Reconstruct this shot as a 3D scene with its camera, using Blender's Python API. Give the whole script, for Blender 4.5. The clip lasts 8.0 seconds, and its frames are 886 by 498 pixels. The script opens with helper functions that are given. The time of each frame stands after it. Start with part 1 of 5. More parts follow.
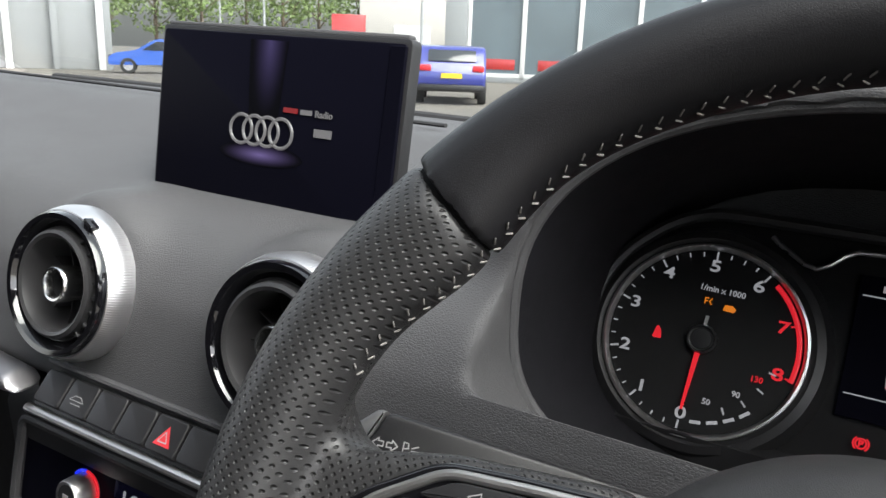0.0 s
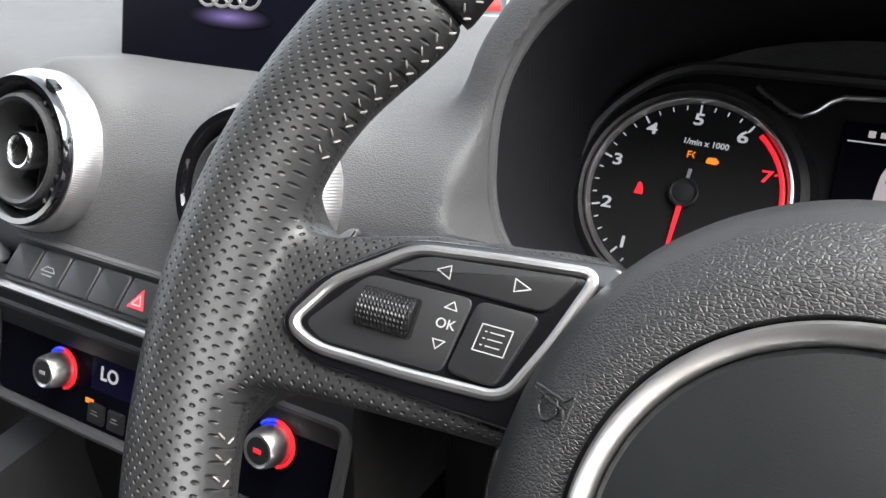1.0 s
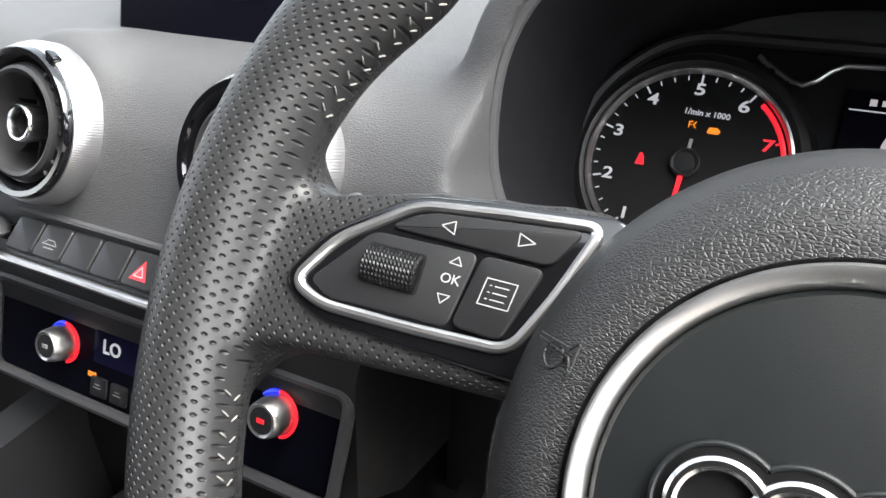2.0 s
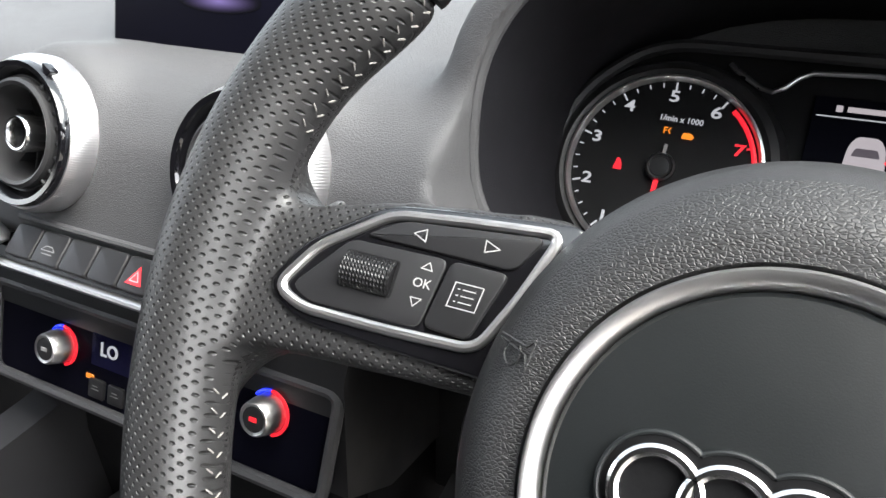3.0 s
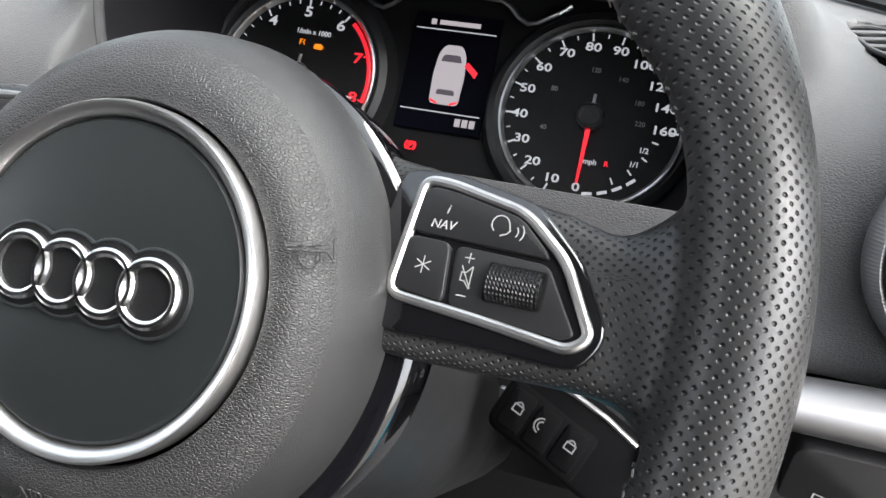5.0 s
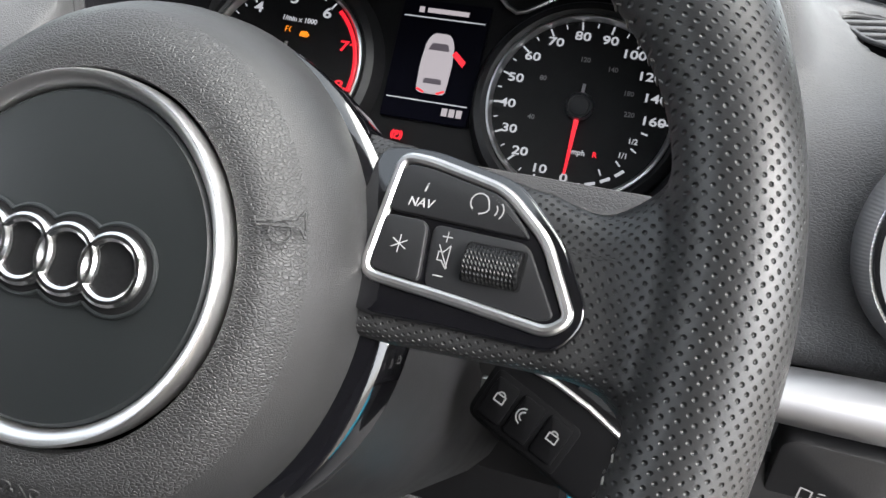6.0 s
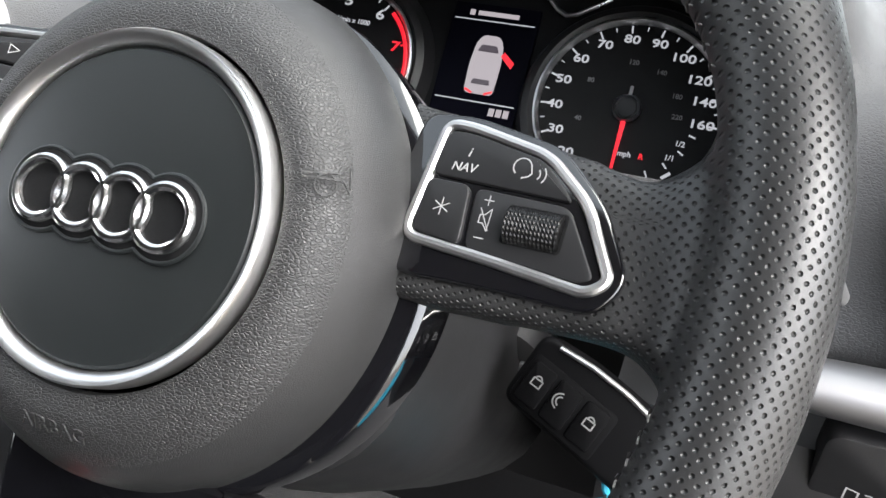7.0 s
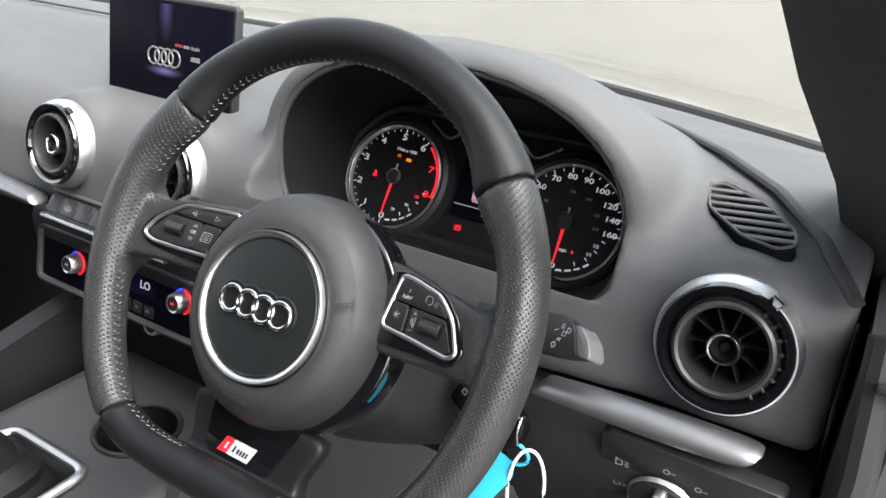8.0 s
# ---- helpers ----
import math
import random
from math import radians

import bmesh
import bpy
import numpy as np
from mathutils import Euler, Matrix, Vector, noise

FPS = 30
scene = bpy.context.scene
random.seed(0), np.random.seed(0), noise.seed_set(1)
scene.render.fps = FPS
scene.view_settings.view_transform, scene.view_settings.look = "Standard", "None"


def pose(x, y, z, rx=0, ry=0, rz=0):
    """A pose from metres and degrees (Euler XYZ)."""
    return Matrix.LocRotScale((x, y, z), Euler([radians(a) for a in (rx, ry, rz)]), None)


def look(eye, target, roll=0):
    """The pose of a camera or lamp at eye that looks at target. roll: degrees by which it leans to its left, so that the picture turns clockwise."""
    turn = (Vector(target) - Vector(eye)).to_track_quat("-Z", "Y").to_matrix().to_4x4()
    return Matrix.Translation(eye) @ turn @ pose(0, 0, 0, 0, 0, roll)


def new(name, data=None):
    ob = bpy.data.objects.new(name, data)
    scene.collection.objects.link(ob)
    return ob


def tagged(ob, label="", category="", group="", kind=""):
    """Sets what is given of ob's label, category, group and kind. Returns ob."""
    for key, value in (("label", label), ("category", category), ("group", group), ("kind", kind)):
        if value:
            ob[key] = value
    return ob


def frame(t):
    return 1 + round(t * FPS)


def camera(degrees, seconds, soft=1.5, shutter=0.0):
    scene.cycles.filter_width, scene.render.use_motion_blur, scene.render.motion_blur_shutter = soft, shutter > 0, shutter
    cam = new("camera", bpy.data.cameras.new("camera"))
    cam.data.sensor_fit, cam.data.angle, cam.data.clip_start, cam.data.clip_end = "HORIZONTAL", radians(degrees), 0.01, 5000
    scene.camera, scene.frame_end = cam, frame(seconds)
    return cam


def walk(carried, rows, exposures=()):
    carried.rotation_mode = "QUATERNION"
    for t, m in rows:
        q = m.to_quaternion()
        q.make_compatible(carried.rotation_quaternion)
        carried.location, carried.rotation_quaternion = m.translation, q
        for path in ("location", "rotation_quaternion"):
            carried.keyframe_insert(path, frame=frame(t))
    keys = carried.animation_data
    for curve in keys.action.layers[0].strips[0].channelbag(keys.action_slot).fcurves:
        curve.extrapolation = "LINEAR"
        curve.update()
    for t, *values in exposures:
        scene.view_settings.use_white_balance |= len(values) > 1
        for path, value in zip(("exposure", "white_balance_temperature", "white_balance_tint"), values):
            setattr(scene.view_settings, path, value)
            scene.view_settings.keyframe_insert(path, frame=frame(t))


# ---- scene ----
cam = camera(60.5, 8.0)
PATH = [
    (0, (-0.023, 0.1, 1.17), (-0.946, 1.789, 0.627), 3.4),
    (0.5, (-0.02, 0.099, 1.145), (-0.911, 1.78, 0.527), 3.2),
    (1, (-0.014, 0.099, 1.125), (-0.882, 1.77, 0.45), 3.1),
    (1.5, (-0.014, 0.097, 1.118), (-0.87, 1.761, 0.411), 3.1),
    (3, (-0.002, 0.088, 1.125), (-0.854, 1.752, 0.415), 2.6),
    (3.5, (0.053, 0.076, 1.144), (-0.744, 1.762, 0.419), 3.1),
    (4, (0.119, 0.074, 1.155), (-0.559, 1.798, 0.402), 3.7),
    (4.5, (0.138, 0.072, 1.137), (-0.438, 1.818, 0.349), 4.2),
    (5, (0.137, 0.074, 1.125), (-0.377, 1.827, 0.311), 4.5),
    (6.5, (0.142, 0.08, 1.11), (-0.365, 1.848, 0.325), 5.6),
    (7, (0.145, 0.072, 1.102), (-0.476, 1.821, 0.355), 5.9),
    (7.5, (0.197, 0.033, 1.163), (-0.589, 1.712, 0.413), 4.7),
    (8, (0.301, -0.082, 1.259), (-0.613, 1.5, 0.447), 3.7),
]
EXPOSURES = [(0.0, 1.45), (0.5, 2.1), (1.0, 2.28), (1.5, 2.34), (3.0, 2.42), (4.5, 2.46), (6.5, 2.48), (7.5, 2.43), (8.0, 2.18)]
walk(cam, [(t, look(eye, target, roll)) for t, eye, target, roll in PATH], EXPOSURES)

# ---- world and light: an overcast day ----
world = bpy.data.worlds.new("overcast_sky")
scene.world = world
world.use_nodes = True
wn, wl = world.node_tree.nodes, world.node_tree.links
sky = wn.new("ShaderNodeTexSky")
sky.sky_type, sky.sun_disc = "NISHITA", False
sky.sun_elevation, sky.sun_rotation = radians(54), radians(106)
sky.air_density, sky.dust_density, sky.ozone_density = 1.0, 3.0, 1.5
grey = wn.new("ShaderNodeHueSaturation")
grey.inputs["Saturation"].default_value = 0.3
wl.new(sky.outputs[0], grey.inputs["Color"])
wl.new(grey.outputs[0], wn["Background"].inputs["Color"])
wn["Background"].inputs["Strength"].default_value = 0.23
sun_data = bpy.data.lights.new("sun", "SUN")
sun_data.energy, sun_data.angle, sun_data.color = 3.4, radians(60), (1, 0.97, 0.93)
sun = new("sun", sun_data)
sun.matrix_world = look((5.6, -1.3, 8.2), (0, 0.3, 1))

# ---- helpers of this scene ----
def part(name, bm, material, parent, label="", smooth=35):
    """Links a bmesh or a mesh as one object under a thing or a part."""
    if isinstance(bm, bmesh.types.BMesh):
        me = bpy.data.meshes.new(name)
        bm.to_mesh(me)
        bm.free()
    else:
        me = bm
    me.name = name
    if material:
        me.materials.clear()
        me.materials.append(material)
    if smooth:
        me.polygons.foreach_set("use_smooth", [True] * len(me.polygons))
        for poly in me.polygons:
            if len(poly.vertices) > 6:
                poly.use_smooth = False
        me.set_sharp_from_angle(angle=radians(smooth))
    ob = new(name, me)
    ob.parent = parent
    return tagged(ob, label)


def again(src, parent, m):
    """One more object on the mesh of src."""
    ob = new(src.name.split(".")[0], src.data)
    ob.parent = parent
    ob.matrix_basis = m
    return ob


def thing(name, m, label, category, group="", kind=""):
    ob = new(name)
    ob.empty_display_size = 0.02
    ob.matrix_world = m
    return tagged(ob, label, category, group, kind)


def axes(origin, tilt):
    """A frame whose x is the car's right, whose y runs up a plane leaning back by tilt, and whose z faces the driver."""
    s, c = math.sin(radians(tilt)), math.cos(radians(tilt))
    m = Matrix(((1, 0, 0), (0, s, -c), (0, c, s))).to_4x4()
    m.translation = origin
    return m


def rounded(pts, r, n=4):
    """A closed 2D outline with its corners rounded."""
    out = []
    k = len(pts)
    for i in range(k):
        p, a, b = Vector(pts[i]), Vector(pts[i - 1]), Vector(pts[(i + 1) % k])
        da, db = a - p, b - p
        q = min(r, da.length * 0.45, db.length * 0.45)
        a, b = p + da.normalized() * q, p + db.normalized() * q
        for j in range(n + 1):
            t = j / n
            out.append(tuple(a * (1 - t) ** 2 + p * 2 * t * (1 - t) + b * t * t))
    return out


def prism(pts, z0, z1, bevel=0.0, seg=2, bm=None):
    bm = bm or bmesh.new()
    area = sum(pts[i - 1][0] * pts[i][1] - pts[i][0] * pts[i - 1][1] for i in range(len(pts)))
    if area < 0:
        pts = pts[::-1]
    c = Vector((sum(p[0] for p in pts) / len(pts), sum(p[1] for p in pts) / len(pts)))
    rings = [(z0, 0.0)]
    if bevel:
        for j in range(seg + 1):
            a = math.pi / 2 * j / seg
            rings.append((z1 - bevel + bevel * math.sin(a), bevel * (1 - math.cos(a))))
    else:
        rings.append((z1, 0.0))
    n = len(pts)
    # inward offset along the corner's mean normal
    offs = []
    for i in range(n):
        a, p, b = Vector(pts[i - 1]), Vector(pts[i]), Vector(pts[(i + 1) % n])
        d = (b - a)
        offs.append(Vector((-d.y, d.x)).normalized() if d.length > 1e-9 else Vector((0, 0)))
    loops = []
    for z, o in rings:
        loops.append([bm.verts.new((pts[i][0] + offs[i].x * o, pts[i][1] + offs[i].y * o, z)) for i in range(n)])
    for la, lb in zip(loops, loops[1:]):
        for i in range(n):
            bm.faces.new((la[i - 1], la[i], lb[i], lb[i - 1]))
    bm.faces.new(loops[-1])
    bm.faces.new(loops[0][::-1])
    return bm


def box(c, s, bevel=0.0, seg=2, bm=None, turn=None):
    own = bmesh.new()
    bmesh.ops.create_cube(own, size=1)
    bmesh.ops.scale(own, vec=s, verts=own.verts)
    if bevel:
        bmesh.ops.bevel(own, geom=own.edges[:], offset=bevel, segments=seg, profile=0.5, affect="EDGES")
    if turn:
        bmesh.ops.transform(own, matrix=turn.to_4x4(), verts=own.verts)
    bmesh.ops.translate(own, vec=c, verts=own.verts)
    if bm is None:
        return own
    return joined([own], bm)


def joined(many, bm=None):
    bm = bm or bmesh.new()
    for b in many:
        me = bpy.data.meshes.new("joining")
        b.to_mesh(me)
        b.free()
        bm.from_mesh(me)
        bpy.data.meshes.remove(me)
    return bm


def moved(bm, m):
    bmesh.ops.transform(bm, matrix=m, verts=bm.verts)
    return bm


def lathe(profile, seg=64, closed=False, bm=None, centre=(0, 0)):
    """Turns (radius, z) points round the z axis."""
    bm = bm or bmesh.new()
    rows = []
    for r, z in profile:
        if r < 1e-6:
            rows.append([bm.verts.new((centre[0], centre[1], z))])
        else:
            rows.append([bm.verts.new((centre[0] + r * math.cos(2 * math.pi * i / seg), centre[1] + r * math.sin(2 * math.pi * i / seg), z)) for i in range(seg)])
    pairs = list(zip(rows, rows[1:])) + ([(rows[-1], rows[0])] if closed else [])
    for a, b in pairs:
        for i in range(seg):
            j = (i + 1) % seg
            if len(a) == 1 and len(b) == 1:
                continue
            if len(a) == 1:
                bm.faces.new((a[0], b[j], b[i]))
            elif len(b) == 1:
                bm.faces.new((a[i], a[j], b[0]))
            else:
                bm.faces.new((a[i], a[j], b[j], b[i]))
    bmesh.ops.recalc_face_normals(bm, faces=bm.faces)
    return bm


def tube(pts, radius, seg=8, closed=False, bm=None, flat=1.0, up=(0, 0, 1)):
    """A round or flattened rod along points; radius may be a list."""
    bm = bm or bmesh.new()
    pts = [Vector(p) for p in pts]
    n = len(pts)
    rings = []
    for i, p in enumerate(pts):
        a = pts[i - 1] if (i or closed) else p
        b = pts[(i + 1) % n] if (i < n - 1 or closed) else p
        d = (b - a).normalized()
        side = d.cross(Vector(up))
        if side.length < 1e-4:
            side = d.cross(Vector((1, 0, 0)))
        side.normalize()
        lift = side.cross(d)
        r = radius[i] if isinstance(radius, (list, tuple)) else radius
        rings.append([bm.verts.new(p + side * r * math.cos(2 * math.pi * k / seg) + lift * r * flat * math.sin(2 * math.pi * k / seg)) for k in range(seg)])
    for i in range(n if closed else n - 1):
        a, b = rings[i], rings[(i + 1) % n]
        for k in range(seg):
            bm.faces.new((a[k], a[(k + 1) % seg], b[(k + 1) % seg], b[k]))
    if not closed:
        bm.faces.new(rings[0][::-1])
        bm.faces.new(rings[-1])
    bmesh.ops.recalc_face_normals(bm, faces=bm.faces)
    return bm


def loft(rings, bm=None, caps=True):
    bm = bm or bmesh.new()
    rows = [[bm.verts.new(p) for p in r] for r in rings]
    n = len(rows[0])
    for a, b in zip(rows, rows[1:]):
        for i in range(n):
            bm.faces.new((a[i - 1], a[i], b[i], b[i - 1]))
    if caps:
        bm.faces.new(rows[0][::-1])
        bm.faces.new(rows[-1])
    bmesh.ops.recalc_face_normals(bm, faces=bm.faces)
    return bm


def fused(bms, voxel, smooth, cutters=(), fine=None, last=3):
    """Melts closed shapes into one skin with soft joints, then cuts the cutters out of it."""
    def temp(bm):
        me = bpy.data.meshes.new("melt")
        bm.to_mesh(me)
        bm.free()
        return new("melt", me)
    ob = temp(joined(bms))
    gone = [ob]
    m = ob.modifiers.new("r", "REMESH")
    m.mode, m.voxel_size = "VOXEL", voxel
    m = ob.modifiers.new("s", "SMOOTH")
    m.factor, m.iterations = 0.5, smooth
    for c in cutters:
        k = temp(c)
        gone.append(k)
        m = ob.modifiers.new("b", "BOOLEAN")
        m.operation, m.object, m.solver = "DIFFERENCE", k, "EXACT"
    if fine:
        m = ob.modifiers.new("r2", "REMESH")
        m.mode, m.voxel_size = "VOXEL", fine
        m = ob.modifiers.new("s2", "SMOOTH")
        m.factor, m.iterations = 0.5, last
    bpy.context.view_layer.update()
    dg = bpy.context.evaluated_depsgraph_get()
    me = bpy.data.meshes.new_from_object(ob.evaluated_get(dg))
    for o in gone:
        old = o.data
        bpy.data.objects.remove(o)
        bpy.data.meshes.remove(old)
    return me


def letters(text, size, depth=0.0002, align="CENTER", shear=0.0, m=None, bold=0.018):
    """A mesh of words, middle at the origin, facing z."""
    cu = bpy.data.curves.new("words", "FONT")
    cu.body, cu.size, cu.extrude, cu.align_x, cu.align_y, cu.shear, cu.resolution_u = text, size, depth, align, "CENTER", shear, 3
    cu.offset = size * bold
    ob = new("words", cu)
    bpy.context.view_layer.update()
    me = bpy.data.meshes.new_from_object(ob.evaluated_get(bpy.context.evaluated_depsgraph_get()))
    bpy.data.objects.remove(ob)
    bpy.data.curves.remove(cu)
    if m:
        me.transform(m)
    return me


def at(x, y, z, turn=0.0):
    return Matrix.Translation((x, y, z)) @ Matrix.Rotation(radians(turn), 4, "Z")


def strokes(lines, w, z, bm=None):
    """Thin raised strokes along 2D lines, for printed signs."""
    bm = bm or bmesh.new()
    for line in lines:
        for a, b in zip(line, line[1:]):
            a, b = Vector(a), Vector(b)
            d = (b - a).normalized() * w / 2
            s = Vector((-d.y, d.x))
            q = [a - d * 0.6 - s, b + d * 0.6 - s, b + d * 0.6 + s, a - d * 0.6 + s]
            bm.faces.new([bm.verts.new((p.x, p.y, z)) for p in q])
    return bm


def arc(cx, cy, r, a0, a1, n=10):
    return [(cx + r * math.cos(radians(a0 + (a1 - a0) * i / n)), cy + r * math.sin(radians(a0 + (a1 - a0) * i / n))) for i in range(n + 1)]


# ---- materials ----
def surface(name, base, rough, metal=0.0, grain=0, relief=0.0, vary=0.12, rough_vary=0.08, coat=0.0, cells=False, big=18.0, stretch=(1, 1, 1), spec=0.5):
    """A worn real surface: colour mottled at a large scale, fine grain as relief, roughness that varies."""
    m = bpy.data.materials.new(name)
    m.use_nodes = True
    n, l = m.node_tree.nodes, m.node_tree.links
    b = n["Principled BSDF"]
    tc = n.new("ShaderNodeTexCoord")
    mp = n.new("ShaderNodeMapping")
    mp.inputs["Scale"].default_value = stretch
    l.new(tc.outputs["Object"], mp.inputs["Vector"])
    no = n.new("ShaderNodeTexNoise")
    no.inputs["Scale"].default_value, no.inputs["Detail"].default_value = big, 6
    l.new(mp.outputs[0], no.inputs["Vector"])
    ra = n.new("ShaderNodeMapRange")
    ra.inputs["To Min"].default_value, ra.inputs["To Max"].default_value = 1 - vary, 1 + vary
    l.new(no.outputs["Fac"], ra.inputs["Value"])
    mx = n.new("ShaderNodeVectorMath")
    mx.operation = "SCALE"
    mx.inputs[0].default_value = base
    l.new(ra.outputs[0], mx.inputs["Scale"])
    l.new(mx.outputs[0], b.inputs["Base Color"])
    rr = n.new("ShaderNodeMapRange")
    rr.inputs["To Min"].default_value, rr.inputs["To Max"].default_value = max(0.02, rough - rough_vary), rough + rough_vary
    n2 = n.new("ShaderNodeTexNoise")
    n2.inputs["Scale"].default_value, n2.inputs["Detail"].default_value = big * 6, 4
    l.new(mp.outputs[0], n2.inputs["Vector"])
    l.new(n2.outputs["Fac"], rr.inputs["Value"])
    l.new(rr.outputs[0], b.inputs["Roughness"])
    b.inputs["Metallic"].default_value = metal
    b.inputs["Specular IOR Level"].default_value = spec
    b.inputs["Coat Weight"].default_value = coat
    b.inputs["Coat Roughness"].default_value = 0.06
    if grain:
        bu = n.new("ShaderNodeBump")
        bu.inputs["Strength"].default_value, bu.inputs["Distance"].default_value = 1.0, relief
        if cells:
            g = n.new("ShaderNodeTexVoronoi")
            g.feature = "DISTANCE_TO_EDGE"
            g.inputs["Scale"].default_value = grain
            warp = n.new("ShaderNodeTexNoise")
            warp.inputs["Scale"].default_value = grain * 0.6
            l.new(mp.outputs[0], warp.inputs["Vector"])
            ad = n.new("ShaderNodeVectorMath")
            ad.operation = "MULTIPLY_ADD"
            ad.inputs[1].default_value = (0.5 / grain,) * 3
            l.new(warp.outputs["Color"], ad.inputs[0])
            l.new(mp.outputs[0], ad.inputs[2])
            l.new(ad.outputs[0], g.inputs["Vector"])
            inv = n.new("ShaderNodeMapRange")
            inv.interpolation_type = "SMOOTHSTEP"
            inv.inputs["From Max"].default_value = 0.22
            l.new(g.outputs["Distance"], inv.inputs["Value"])
            l.new(inv.outputs[0], bu.inputs["Height"])
        else:
            g = n.new("ShaderNodeTexNoise")
            g.inputs["Scale"].default_value, g.inputs["Detail"].default_value = grain, 3
            l.new(mp.outputs[0], g.inputs["Vector"])
            l.new(g.outputs["Fac"], bu.inputs["Height"])
        l.new(bu.outputs[0], b.inputs["Normal"])
    return m


def glowing(name, colour, strength, base=(0.02, 0.02, 0.02)):
    """A lit sign or display: gives off its own light."""
    m = bpy.data.materials.new(name)
    m.use_nodes = True
    b = m.node_tree.nodes["Principled BSDF"]
    b.inputs["Base Color"].default_value = (*base, 1)
    b.inputs["Roughness"].default_value = 0.35
    b.inputs["Emission Color"].default_value = (*colour, 1)
    b.inputs["Emission Strength"].default_value = strength
    return m


def perforated(name, base, rough):
    """Fine leather with rows of punched holes, laid out along the mesh's own unrolled coordinates (metres)."""
    m = surface(name, base, rough, grain=1500, relief=0.00002, cells=True, vary=0.12, big=30, spec=0.5)
    n, l = m.node_tree.nodes, m.node_tree.links
    b = n["Principled BSDF"]
    uv = n.new("ShaderNodeUVMap")
    wob = n.new("ShaderNodeTexNoise")
    wob.inputs["Scale"].default_value = 90
    l.new(uv.outputs[0], wob.inputs["Vector"])
    wa = n.new("ShaderNodeVectorMath")
    wa.operation = "MULTIPLY_ADD"
    wa.inputs[1].default_value = (0.0012, 0.0012, 0)
    l.new(wob.outputs["Color"], wa.inputs[0])
    l.new(uv.outputs[0], wa.inputs[2])
    sc = n.new("ShaderNodeVectorMath")
    sc.operation = "MULTIPLY"
    sc.inputs[1].default_value = (1 / 0.0034, 1 / 0.0032, 0)
    l.new(wa.outputs[0], sc.inputs[0])
    ds = []
    for shift in (0.0, 0.5):
        a = n.new("ShaderNodeVectorMath")
        a.operation = "ADD"
        a.inputs[1].default_value = (shift, shift, 0)
        l.new(sc.outputs[0], a.inputs[0])
        f = n.new("ShaderNodeVectorMath")
        f.operation = "FRACTION"
        l.new(a.outputs[0], f.inputs[0])
        d = n.new("ShaderNodeVectorMath")
        d.operation = "DISTANCE"
        d.inputs[1].default_value = (0.5, 0.5, 0)
        l.new(f.outputs[0], d.inputs[0])
        ds.append(d)
    mi = n.new("ShaderNodeMath")
    mi.operation = "MINIMUM"
    l.new(ds[0].outputs["Value"], mi.inputs[0])
    l.new(ds[1].outputs["Value"], mi.inputs[1])
    hole = n.new("ShaderNodeMapRange")
    hole.interpolation_type = "SMOOTHSTEP"
    hole.inputs["From Min"].default_value, hole.inputs["From Max"].default_value = 0.03, 0.20
    l.new(mi.outputs[0], hole.inputs["Value"])
    bu = n.new("ShaderNodeBump")
    bu.inputs["Strength"].default_value, bu.inputs["Distance"].default_value = 1.0, 0.0007
    l.new(hole.outputs[0], bu.inputs["Height"])
    old = next(x for x in n if x.bl_idname == "ShaderNodeBump" and x is not bu and x.inputs["Distance"].default_value < 0.0005)
    l.new(old.outputs[0], bu.inputs["Normal"])
    l.new(bu.outputs[0], b.inputs["Normal"])
    # Shade inside the holes is painted in: base colour falls to 0.6 there.
    dark = n.new("ShaderNodeMapRange")
    dark.inputs["From Min"].default_value, dark.inputs["From Max"].default_value = 0.05, 0.11
    dark.inputs["To Min"].default_value = 0.6
    l.new(mi.outputs[0], dark.inputs["Value"])
    src = b.inputs["Base Color"].links[0].from_socket
    mul = n.new("ShaderNodeVectorMath")
    mul.operation = "SCALE"
    l.new(src, mul.inputs[0])
    l.new(dark.outputs[0], mul.inputs["Scale"])
    l.new(mul.outputs[0], b.inputs["Base Color"])
    return m


def soft_glow(name, colour, strength, beam=False):
    """A picture of light on a display that fades towards its edge."""
    m = glowing(name, colour, strength, (0.002, 0.002, 0.003))
    m.node_tree.nodes["Principled BSDF"].inputs["Specular IOR Level"].default_value = 0.02
    n, l = m.node_tree.nodes, m.node_tree.links
    tc = n.new("ShaderNodeTexCoord")
    mp = n.new("ShaderNodeMapping")
    gr = n.new("ShaderNodeTexGradient")
    gr.gradient_type = "SPHERICAL"
    if beam:
        mp.inputs["Location"].default_value = (0, -0.95, 0)
        mp.inputs["Scale"].default_value = (75, 23, 1)
    l.new(tc.outputs["Object"], mp.inputs["Vector"])
    l.new(mp.outputs[0], gr.inputs["Vector"])
    mu = n.new("ShaderNodeMath")
    mu.operation = "MULTIPLY"
    mu.inputs[1].default_value = strength * 1.8
    sq = n.new("ShaderNodeMath")
    sq.operation = "POWER"
    sq.inputs[1].default_value = 1.8
    l.new(gr.outputs["Fac"], sq.inputs[0])
    l.new(sq.outputs[0], mu.inputs[0])
    l.new(mu.outputs[0], n["Principled BSDF"].inputs["Emission Strength"])
    return m


